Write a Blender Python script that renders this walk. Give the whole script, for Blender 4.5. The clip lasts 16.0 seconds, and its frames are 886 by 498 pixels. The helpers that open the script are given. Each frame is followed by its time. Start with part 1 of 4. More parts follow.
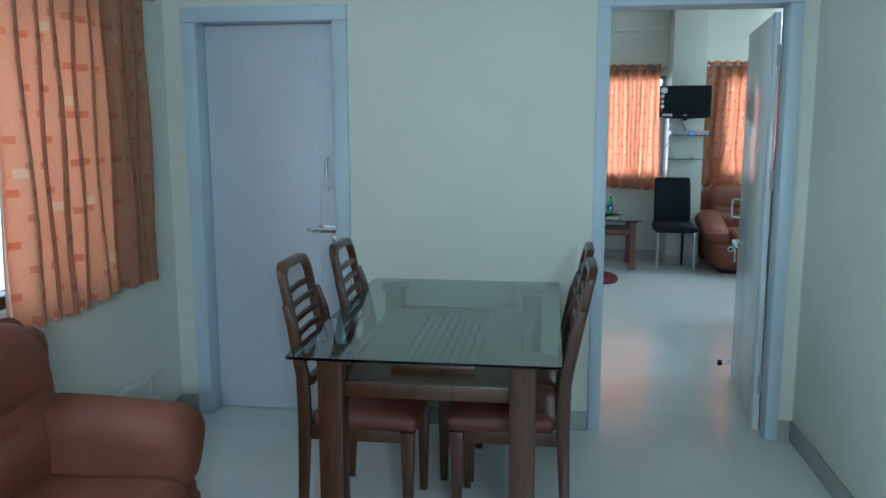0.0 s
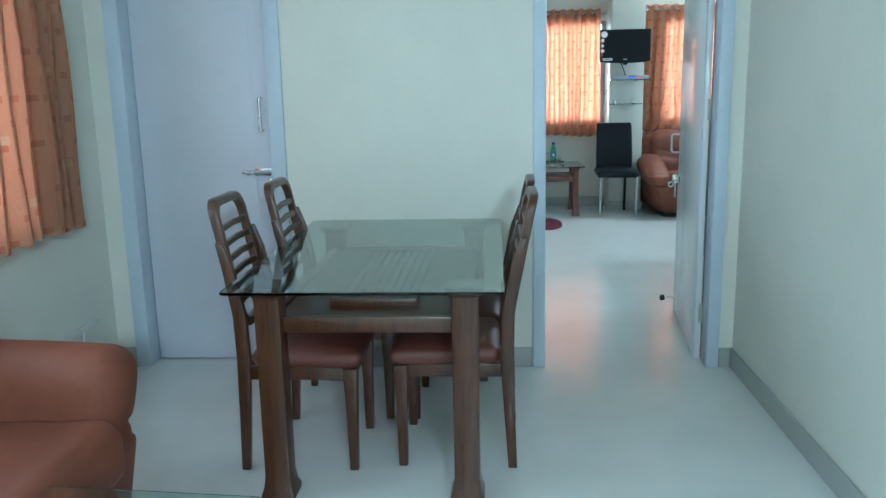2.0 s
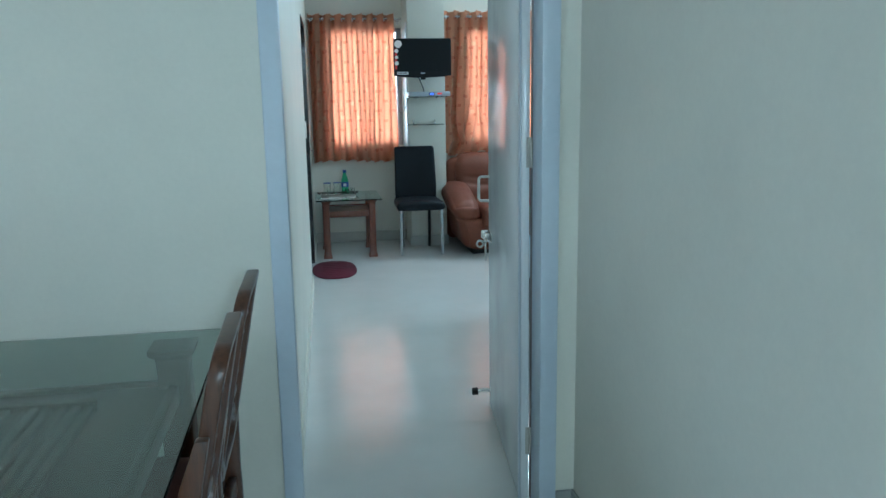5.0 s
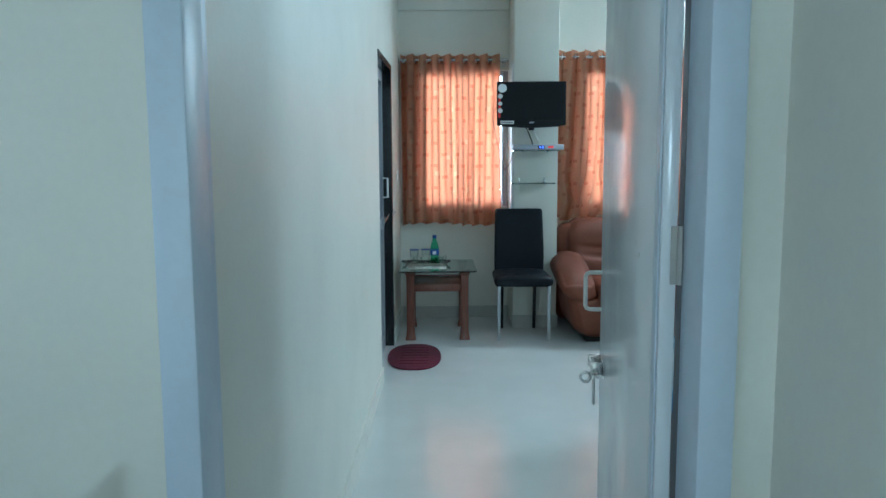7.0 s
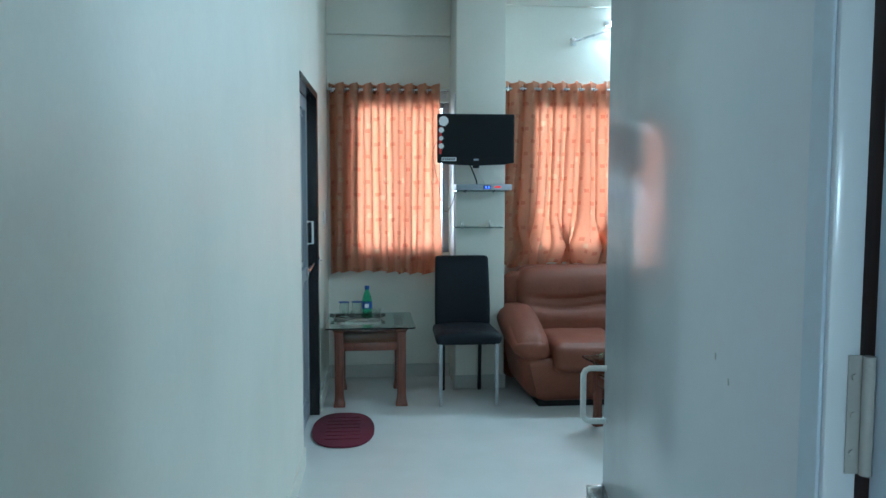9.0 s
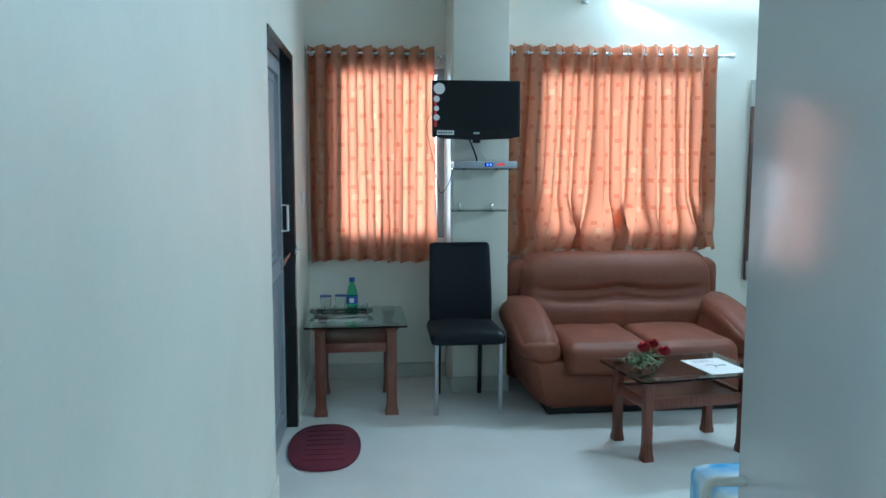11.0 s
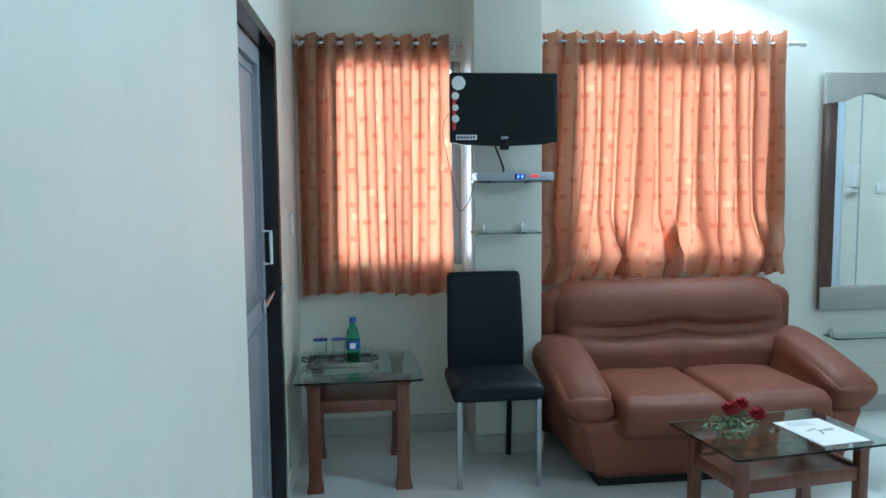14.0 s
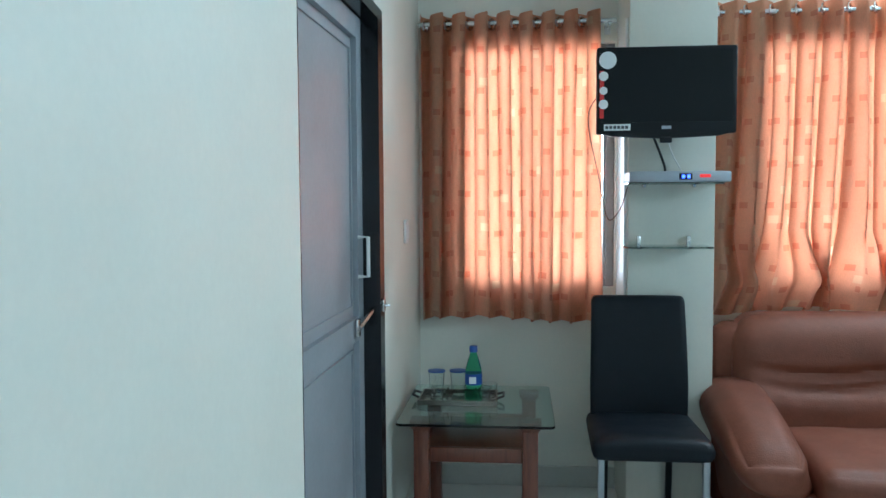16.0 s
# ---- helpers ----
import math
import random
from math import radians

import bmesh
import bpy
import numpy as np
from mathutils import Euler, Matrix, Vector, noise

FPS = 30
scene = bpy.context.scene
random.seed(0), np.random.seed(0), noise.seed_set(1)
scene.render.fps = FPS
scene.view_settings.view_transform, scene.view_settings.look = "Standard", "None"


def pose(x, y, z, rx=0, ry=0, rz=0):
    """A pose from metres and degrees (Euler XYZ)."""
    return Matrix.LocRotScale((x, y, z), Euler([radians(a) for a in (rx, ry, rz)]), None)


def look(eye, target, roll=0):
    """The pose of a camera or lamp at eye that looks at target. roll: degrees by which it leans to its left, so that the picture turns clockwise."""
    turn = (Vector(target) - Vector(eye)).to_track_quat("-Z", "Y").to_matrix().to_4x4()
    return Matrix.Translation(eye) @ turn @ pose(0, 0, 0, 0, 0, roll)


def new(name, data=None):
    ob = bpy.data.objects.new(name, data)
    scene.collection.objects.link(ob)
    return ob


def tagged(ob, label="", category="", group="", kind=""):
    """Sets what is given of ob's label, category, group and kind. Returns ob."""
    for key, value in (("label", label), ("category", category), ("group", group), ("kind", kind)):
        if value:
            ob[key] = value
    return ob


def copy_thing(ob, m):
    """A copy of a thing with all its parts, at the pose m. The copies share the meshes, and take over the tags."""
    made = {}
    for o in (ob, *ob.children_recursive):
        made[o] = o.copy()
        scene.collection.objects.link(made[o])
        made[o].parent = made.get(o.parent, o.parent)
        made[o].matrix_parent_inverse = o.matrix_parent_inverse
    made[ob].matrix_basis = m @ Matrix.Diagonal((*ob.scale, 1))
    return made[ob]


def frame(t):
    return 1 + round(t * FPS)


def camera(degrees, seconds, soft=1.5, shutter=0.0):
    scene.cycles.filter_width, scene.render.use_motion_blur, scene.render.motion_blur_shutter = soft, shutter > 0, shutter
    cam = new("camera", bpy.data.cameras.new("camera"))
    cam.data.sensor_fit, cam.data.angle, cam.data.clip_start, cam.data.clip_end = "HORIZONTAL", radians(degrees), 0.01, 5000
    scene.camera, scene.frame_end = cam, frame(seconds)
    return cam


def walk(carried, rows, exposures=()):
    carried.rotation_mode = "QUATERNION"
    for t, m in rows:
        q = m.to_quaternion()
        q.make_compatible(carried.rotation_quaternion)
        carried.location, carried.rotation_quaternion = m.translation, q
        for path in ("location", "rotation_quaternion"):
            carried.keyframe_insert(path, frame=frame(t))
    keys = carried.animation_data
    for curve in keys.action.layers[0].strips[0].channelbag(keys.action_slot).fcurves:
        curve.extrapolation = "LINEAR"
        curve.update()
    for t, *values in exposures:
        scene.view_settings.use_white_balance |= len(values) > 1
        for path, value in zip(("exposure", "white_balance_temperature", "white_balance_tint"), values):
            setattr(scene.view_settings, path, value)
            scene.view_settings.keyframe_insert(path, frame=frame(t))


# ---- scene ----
cam = camera(58.0, 16.0)

PATH = [
    (0, (-0.079, -0.369, 1.523), (-0.344, 1.59, 1.219), -0.1),
    (0.5, (-0.101, -0.36, 1.487), (-0.372, 1.584, 1.103), -0.9),
    (1, (-0.111, -0.343, 1.461), (-0.367, 1.59, 1.018), -0.5),
    (1.5, (-0.112, -0.332, 1.436), (-0.34, 1.606, 0.999), -1.0),
    (2, (-0.053, -0.321, 1.403), (-0.188, 1.634, 1.002), -1.2),
    (2.5, (0.104, -0.331, 1.438), (0.189, 1.614, 0.98), -2.0),
    (3, (0.182, -0.04, 1.43), (0.501, 1.88, 0.978), -0.4),
    (3.5, (0.194, 0.159, 1.43), (0.494, 2.089, 1.0), -0.1),
    (4, (0.152, 0.427, 1.447), (0.485, 2.357, 1.043), -1.1),
    (6.5, (0.522, 2.032, 1.471), (0.677, 3.994, 1.119), 0.7),
    (7, (0.556, 2.301, 1.449), (0.58, 4.284, 1.197), -0.3),
    (7.5, (0.523, 2.554, 1.427), (0.716, 4.535, 1.234), 0.4),
    (8, (0.473, 2.752, 1.464), (0.748, 4.726, 1.302), 0.5),
    (8.5, (0.486, 2.866, 1.456), (0.758, 4.838, 1.26), -0.3),
    (9, (0.562, 3.025, 1.454), (0.753, 5.009, 1.297), 0.1),
    (11.5, (0.603, 3.85, 1.465), (0.824, 5.824, 1.237), 0.1),
    (12, (0.662, 3.981, 1.45), (0.812, 5.963, 1.217), -0.45),
    (12.5, (0.572, 4.116, 1.396), (0.794, 6.088, 1.152), 0.1),
    (13, (0.606, 4.295, 1.444), (0.895, 6.265, 1.254), -0.7),
    (13.5, (0.574, 4.435, 1.472), (0.891, 6.401, 1.279), -0.9),
    (14, (0.552, 4.624, 1.47), (0.787, 6.601, 1.279), -0.5),
    (14.5, (0.62, 4.805, 1.477), (0.796, 6.786, 1.263), -0.7),
    (15, (0.697, 4.965, 1.382), (0.781, 6.952, 1.171), -0.2),
    (15.5, (0.719, 5.162, 1.391), (0.676, 7.157, 1.251), -0.2),
    (16, (0.75, 5.289, 1.36), (0.559, 7.276, 1.238), -0.3),
]
EXPOSURES = [(0.0, -0.22, 5000, -5), (0.8, 0.28, 5000, -5), (2.2, 0.36, 5050, -5), (3.0, -0.03, 5050, -4), (3.5, -0.08, 5050, -4), (7.0, -0.15, 5000, -5), (9.0, -0.15, 4900, -6), (12.0, -0.10, 4920, -4), (16.0, 0.06, 5150, -3)]
walk(cam, [(t, look(eye, target, roll)) for t, eye, target, roll in PATH], EXPOSURES)

# ---- world and large lights ----
world = bpy.data.worlds.new("sky")
world.use_nodes = True
scene.world = world
wn = world.node_tree
sky = wn.nodes.new("ShaderNodeTexSky")
sky.sky_type, sky.sun_disc = "NISHITA", False
sky.sun_elevation, sky.sun_rotation = radians(48), radians(20)
wn.links.new(sky.outputs[0], wn.nodes["Background"].inputs[0])
wn.nodes["Background"].inputs[1].default_value = 0.15


def area(name, at, toward, sx, sy, watts, colour, spread=180):
    lamp = bpy.data.lights.new(name, "AREA")
    lamp.shape, lamp.size, lamp.size_y, lamp.energy, lamp.color = "RECTANGLE", sx, sy, watts, colour
    lamp.spread = radians(spread)
    ob = new(name, lamp)
    ob.matrix_world = look(at, toward)
    return ob


W_OUT = 9.19
SKY = (0.86, 0.94, 1.0)
area("window_light_back", (0.825, W_OUT, 1.515), (0.825, 5.0, 1.515), 0.72, 1.11, 8.8, SKY, 50)
area("window_light_sofa", (2.38, W_OUT, 1.525), (2.38, 5.0, 1.525), 1.14, 1.09, 11.4, SKY, 50)
area("window_light_lounge", (-2.20, 1.75, 1.44), (0.0, 1.75, 1.30), 2.1, 1.12, 15, SKY)
# Unseen lamp added far back to brighten the dining end of the lounge.
area("fill_light_lounge", (1.02, -3.2, 2.38), (-1.0, -2.4, 1.75), 1.2, 0.06, 155, (0.88, 0.97, 1.0))
area("tube_light_bedroom", (2.95, 8.92, 2.63), (2.4, 5.5, 0.8), 1.2, 0.05, 42, (0.88, 0.98, 1.0))
# Added lamp, no source seen here; brightens the passage wall.
area("fill_light_side", (4.36, 5.6, 2.45), (1.0, 5.4, 1.4), 1.2, 0.06, 31, (0.88, 0.97, 1.0))


# ---- materials ----
def nodes_of(name):
    m = bpy.data.materials.new(name)
    m.use_nodes = True
    return m, m.node_tree, m.node_tree.nodes["Principled BSDF"]


def link(t, a, b):
    t.links.new(a, b)


def ramp(t, source, stops):
    r = t.nodes.new("ShaderNodeValToRGB")
    link(t, source, r.inputs[0])
    e = r.color_ramp.elements
    while len(e) < len(stops):
        e.new(0.5)
    for el, (p, c) in zip(e, stops):
        el.position, el.color = p, (*c, 1)
    return r.outputs[0]


def noise_tex(t, scale, detail=4, stretch=(1, 1, 1), rough=0.6):
    co = t.nodes.new("ShaderNodeTexCoord")
    mp = t.nodes.new("ShaderNodeMapping")
    mp.inputs["Scale"].default_value = stretch
    link(t, co.outputs["Object"], mp.inputs[0])
    n = t.nodes.new("ShaderNodeTexNoise")
    n.inputs["Scale"].default_value, n.inputs["Detail"].default_value, n.inputs["Roughness"].default_value = scale, detail, rough
    link(t, mp.outputs[0], n.inputs["Vector"])
    return n.outputs[0]


def mixed(t, a, b, fac, how="MIX"):
    x = t.nodes.new("ShaderNodeMix")
    x.data_type, x.blend_type = "RGBA", how
    for socket, v in ((x.inputs[0], fac), (x.inputs[6], a), (x.inputs[7], b)):
        if isinstance(v, (int, float)):
            socket.default_value = v
        elif isinstance(v, tuple):
            socket.default_value = (*v, 1)
        else:
            link(t, v, socket)
    return x.outputs[2]


def bump(t, b, height, strength, dist=0.002):
    n = t.nodes.new("ShaderNodeBump")
    n.inputs["Strength"].default_value, n.inputs["Distance"].default_value = strength, dist
    link(t, height, n.inputs["Height"])
    link(t, n.outputs[0], b.inputs["Normal"])


def paint(name, colour, rough=0.5, wear=0.06, grain=90, strength=0.12, metal=0.0, coat=0.0):
    """Paint, plastic or metal with broad unevenness and a fine grain."""
    m, t, b = nodes_of(name)
    dark = tuple(c * (1 - wear * 2.2) for c in colour)
    broad = noise_tex(t, 1.7, 5)
    base = ramp(t, broad, [(0.32, dark), (0.62, colour)])
    fine = noise_tex(t, grain, 3)
    base = mixed(t, base, ramp(t, fine, [(0.3, (1 - wear,) * 3), (0.7, (1, 1, 1))]), 1.0, "MULTIPLY")
    link(t, base, b.inputs["Base Color"])
    rr = t.nodes.new("ShaderNodeMapRange")
    rr.inputs["To Min"].default_value, rr.inputs["To Max"].default_value = max(0.03, rough - 0.07), min(1, rough + 0.09)
    link(t, noise_tex(t, 6, 4), rr.inputs[0])
    link(t, rr.outputs[0], b.inputs["Roughness"])
    b.inputs["Metallic"].default_value = metal
    b.inputs["Coat Weight"].default_value = coat
    b.inputs["Coat Roughness"].default_value = 0.12
    bump(t, b, fine, strength)
    return m


def wood(name, light, dark, rough=0.32):
    m, t, b = nodes_of(name)
    grain = noise_tex(t, 9, 6, (9, 9, 0.7), 0.65)
    base = ramp(t, grain, [(0.3, dark), (0.55, light), (0.75, tuple(c * 0.8 for c in light))])
    base = mixed(t, base, ramp(t, noise_tex(t, 3, 3), [(0.3, (0.75,) * 3), (0.7, (1, 1, 1))]), 1.0, "MULTIPLY")
    link(t, base, b.inputs["Base Color"])
    b.inputs["Roughness"].default_value = rough
    b.inputs["Coat Weight"].default_value, b.inputs["Coat Roughness"].default_value = 0.14, 0.22
    bump(t, b, grain, 0.2, 0.001)
    return m


def leather(name, colour, rough=0.42):
    m, t, b = nodes_of(name)
    v = t.nodes.new("ShaderNodeTexVoronoi")
    v.inputs["Scale"].default_value = 170
    co = t.nodes.new("ShaderNodeTexCoord")
    link(t, co.outputs["Object"], v.inputs["Vector"])
    base = ramp(t, noise_tex(t, 4, 6), [(0.3, tuple(c * 0.78 for c in colour)), (0.68, colour)])
    base = mixed(t, base, ramp(t, noise_tex(t, 45, 3), [(0.35, (0.9,) * 3), (0.7, (1, 1, 1))]), 1.0, "MULTIPLY")
    link(t, base, b.inputs["Base Color"])
    rr = t.nodes.new("ShaderNodeMapRange")
    rr.inputs["To Min"].default_value, rr.inputs["To Max"].default_value = rough - 0.08, rough + 0.12
    link(t, noise_tex(t, 12, 4), rr.inputs[0])
    link(t, rr.outputs[0], b.inputs["Roughness"])
    crease = mixed(t, v.outputs["Distance"], noise_tex(t, 16, 5), 0.55)
    bump(t, b, crease, 0.28, 0.004)
    return m


def glass(name, tint, rough=0.02, ior=1.45):
    m, t, b = nodes_of(name)
    b.inputs["Base Color"].default_value = (*tint, 1)
    b.inputs["Transmission Weight"].default_value = 1.0
    b.inputs["Roughness"].default_value, b.inputs["IOR"].default_value = rough, ior
    return m


def glow(name, colour, strength):
    m, t, b = nodes_of(name)
    b.inputs["Base Color"].default_value = (*colour, 1)
    b.inputs["Emission Color"].default_value = (*colour, 1)
    b.inputs["Emission Strength"].default_value = strength
    return m


def curtain_cloth(name):
    """Thin orange cloth with rows of woven squares; lets light through."""
    m, t, b = nodes_of(name)
    uv = t.nodes.new("ShaderNodeUVMap")
    uv.uv_map = "cloth"
    sep = t.nodes.new("ShaderNodeSeparateXYZ")
    link(t, uv.outputs[0], sep.inputs[0])

    def calc(op, a, c=None):
        n = t.nodes.new("ShaderNodeMath")
        n.operation = op
        for i, v in enumerate((a, c)):
            if v is None:
                continue
            if isinstance(v, (int, float)):
                n.inputs[i].default_value = v
            else:
                link(t, v, n.inputs[i])
        return n.outputs[0]

    def squares(du, dv, size, seed, keep):
        row = calc("FLOOR", calc("DIVIDE", sep.outputs[1], dv))
        u = calc("ADD", calc("DIVIDE", sep.outputs[0], du), calc("MULTIPLY", row, 0.37 + seed))
        fu, fv = calc("FRACT", u), calc("FRACT", calc("DIVIDE", sep.outputs[1], dv))
        inside = calc("MULTIPLY", calc("LESS_THAN", fu, size / du), calc("LESS_THAN", fv, size * 1.6 / dv))
        wn_ = t.nodes.new("ShaderNodeTexWhiteNoise")
        wn_.noise_dimensions = "2D"
        comb = t.nodes.new("ShaderNodeCombineXYZ")
        link(t, calc("FLOOR", u), comb.inputs[0])
        link(t, calc("ADD", row, seed * 50), comb.inputs[1])
        link(t, comb.outputs[0], wn_.inputs["Vector"])
        return calc("MULTIPLY", inside, calc("LESS_THAN", wn_.outputs[0], keep))

    ground = ramp(t, noise_tex(t, 5, 5), [(0.3, (0.82, 0.255, 0.125)), (0.7, (0.90, 0.310, 0.165))])
    weave = noise_tex(t, 260, 2, (1, 1, 0.25))
    ground = mixed(t, ground, ramp(t, weave, [(0.35, (0.84,) * 3), (0.65, (1, 1, 1))]), 1.0, "MULTIPLY")
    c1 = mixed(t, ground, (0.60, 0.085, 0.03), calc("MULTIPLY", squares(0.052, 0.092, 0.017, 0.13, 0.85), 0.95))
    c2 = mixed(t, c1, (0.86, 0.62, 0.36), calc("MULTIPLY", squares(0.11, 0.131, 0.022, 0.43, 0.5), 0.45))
    # Reflected colour pulled to dull brown so cloth without daylight behind looks unlit.
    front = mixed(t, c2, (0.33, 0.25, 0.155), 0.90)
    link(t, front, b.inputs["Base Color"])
    b.inputs["Roughness"].default_value = 0.75
    b.inputs["Sheen Weight"].default_value = 0.2
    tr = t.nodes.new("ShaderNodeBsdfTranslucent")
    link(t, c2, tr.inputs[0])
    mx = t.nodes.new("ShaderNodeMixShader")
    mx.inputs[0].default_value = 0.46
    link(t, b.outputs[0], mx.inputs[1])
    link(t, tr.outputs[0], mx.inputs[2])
    link(t, mx.outputs[0], t.nodes["Material Output"].inputs[0])
    bump(t, b, weave, 0.15, 0.001)
    return m


def floor_tile(name):
    m, t, b = nodes_of(name)
    cloud = noise_tex(t, 2.2, 7)
    base = ramp(t, cloud, [(0.3, (0.70, 0.71, 0.69)), (0.7, (0.78, 0.79, 0.77))])
    speck = noise_tex(t, 320, 2)
    base = mixed(t, base, ramp(t, speck, [(0.36, (0.93,) * 3), (0.6, (1, 1, 1))]), 1.0, "MULTIPLY")
    link(t, base, b.inputs["Base Color"])
    rr = t.nodes.new("ShaderNodeMapRange")
    rr.inputs["To Min"].default_value, rr.inputs["To Max"].default_value = 0.10, 0.24
    link(t, noise_tex(t, 5, 5), rr.inputs[0])
    link(t, rr.outputs[0], b.inputs["Roughness"])
    bump(t, b, noise_tex(t, 3.0, 2), 0.05, 0.01)
    return m


WALL = paint("wall_paint_cream", (0.77, 0.76, 0.68), 0.52, 0.03, 60, 0.10)
CEIL = paint("ceiling_paint", (0.80, 0.80, 0.77), 0.8, 0.03)
FRAMEP = paint("door_frame_enamel", (0.60, 0.67, 0.76), 0.40, 0.04, 50, 0.10)
DOORP = paint("door_leaf_enamel", (0.70, 0.72, 0.75), 0.16, 0.015, 45, 0.015)
DOORW = paint("closed_door_enamel", (0.66, 0.67, 0.74), 0.42, 0.03, 45, 0.04)
FLOOR = floor_tile("vitrified_floor")
SKIRT = paint("skirting_tile", (0.44, 0.45, 0.43), 0.40, 0.06)
SKIRTB = paint("pale_skirting_tile", (0.54, 0.54, 0.50), 0.40, 0.06)
CLOTH = curtain_cloth("orange_curtain_cloth")
STEEL = paint("brushed_steel", (0.68, 0.68, 0.68), 0.25, 0.05, 120, 0.05, 1.0)
SATIN = paint("satin_steel", (0.46, 0.47, 0.49), 0.42, 0.06, 120, 0.05, 0.85)
TRAYM = paint("dark_tray_steel", (0.20, 0.18, 0.16), 0.22, 0.08, 120, 0.05, 0.9)
CHROME = paint("chrome", (0.82, 0.83, 0.84), 0.10, 0.02, 120, 0.02, 1.0)
ALU = paint("aluminium_door_grey", (0.34, 0.36, 0.39), 0.42, 0.08, 60, 0.1, 0.1)
GRANITE = paint("black_granite", (0.014, 0.014, 0.017), 0.16, 0.3, 200, 0.05)
WOOD = wood("teak_brown", (0.090, 0.032, 0.013), (0.030, 0.010, 0.005))
WOODR = wood("red_brown_wood", (0.19, 0.054, 0.026), (0.09, 0.023, 0.012))
WOODD = wood("dark_mirror_wood", (0.10, 0.040, 0.025), (0.05, 0.02, 0.013))
LEATH = leather("tan_brown_leather", (0.225, 0.072, 0.040), 0.54)
SEATL = leather("brown_seat_leather", (0.15, 0.046, 0.030), 0.5)
BLACKL = leather("black_chair_leather", (0.010, 0.013, 0.018), 0.45)
GREENGL = glass("tinted_table_glass", (0.66, 0.82, 0.78))
CLEARGL = glass("clear_glass", (0.95, 0.98, 0.97))
BOTTLEG = glass("green_bottle_plastic", (0.22, 0.84, 0.48), 0.05, 1.2)
PANE = glass("window_pane", (0.97, 0.99, 0.99), 0.0, 1.02)
TVBLACK = paint("tv_black_plastic", (0.012, 0.013, 0.015), 0.40, 0.1, 100, 0.02)
SCREEN = paint("tv_screen", (0.008, 0.010, 0.012), 0.40, 0.05, 100, 0.0)
SILVERP = paint("silver_plastic", (0.42, 0.45, 0.50), 0.38, 0.05)
WHITEP = paint("white_plastic", (0.80, 0.80, 0.78), 0.35, 0.03)
REDP = paint("red_plastic", (0.65, 0.03, 0.03), 0.4, 0.05)
RUBBER = paint("black_rubber", (0.012, 0.012, 0.012), 0.6, 0.1)
BLUEP = paint("blue_plastic", (0.03, 0.10, 0.38), 0.35, 0.05)
MATRED = paint("maroon_mat_pile", (0.16, 0.018, 0.040), 0.95, 0.25, 240, 0.9)
PAPER = paint("white_paper", (0.84, 0.84, 0.84), 0.8, 0.02)
INK = paint("grey_ink", (0.10, 0.10, 0.11), 0.8, 0.05)
LAMIN = paint("grey_laminate", (0.42, 0.41, 0.38), 0.45, 0.06, 80, 0.08)
PETAL = paint("rose_petal", (0.52, 0.010, 0.030), 0.65, 0.2)
LEAF = paint("flower_leaf", (0.20, 0.29, 0.13), 0.6, 0.2)
BEDSHEET = paint("white_bed_sheet", (0.75, 0.80, 0.85), 0.85, 0.05)
TUBE = glow("tube_glow", (0.92, 0.98, 1.0), 25.0)
LEDBLUE = glow("blue_led", (0.10, 0.18, 1.0), 3.0)
LEDRED = glow("red_led", (0.9, 0.03, 0.03), 0.7)
MIRROR, mt, mb = nodes_of("mirror_silver")
mb.inputs["Base Color"].default_value = (0.88, 0.91, 0.90, 1)
mb.inputs["Metallic"].default_value, mb.inputs["Roughness"].default_value = 1.0, 0.015

LEATH.node_tree.nodes["Principled BSDF"].inputs["Specular IOR Level"].default_value = 0.35
for dull in (SCREEN, TVBLACK, BLACKL):
    dull.node_tree.nodes["Principled BSDF"].inputs["Specular IOR Level"].default_value = 0.2


# ---- mesh helpers ----
def part(name, bm, material, parent=None, label="", smooth=40):
    me = bpy.data.meshes.new(name)
    bmesh.ops.recalc_face_normals(bm, faces=bm.faces)
    bm.to_mesh(me)
    bm.free()
    me.materials.append(material)
    if smooth:
        me.polygons.foreach_set("use_smooth", [True] * len(me.polygons))
        me.set_sharp_from_angle(angle=radians(smooth))
    ob = new(name, me)
    if parent:
        ob.parent = parent
    if label:
        ob["label"] = label
    return ob


def thing(name, at, label, category, group="", rz=0):
    ob = new(name)
    ob.empty_display_size = 0.1
    ob.matrix_basis = pose(*at, 0, 0, rz)
    return tagged(ob, label, category, group)


def structure(name, bm, material, label, category, smooth=40):
    return tagged(part(name, bm, material, None, "", smooth), label, category, kind="structure")


def add_box(bm, x0, x1, y0, y1, z0, z1, bev=0.0, seg=2):
    r = bmesh.ops.create_cube(bm, size=1)
    for v in r["verts"]:
        v.co = Vector((x0 + (v.co.x + 0.5) * (x1 - x0), y0 + (v.co.y + 0.5) * (y1 - y0), z0 + (v.co.z + 0.5) * (z1 - z0)))
    if bev:
        edges = list({e for v in r["verts"] for e in v.link_edges})
        bmesh.ops.bevel(bm, geom=edges, offset=bev, segments=seg, profile=0.5, affect="EDGES", clamp_overlap=True)
    return bm


def box(x0, x1, y0, y1, z0, z1, bev=0.0, seg=2):
    return add_box(bmesh.new(), x0, x1, y0, y1, z0, z1, bev, seg)


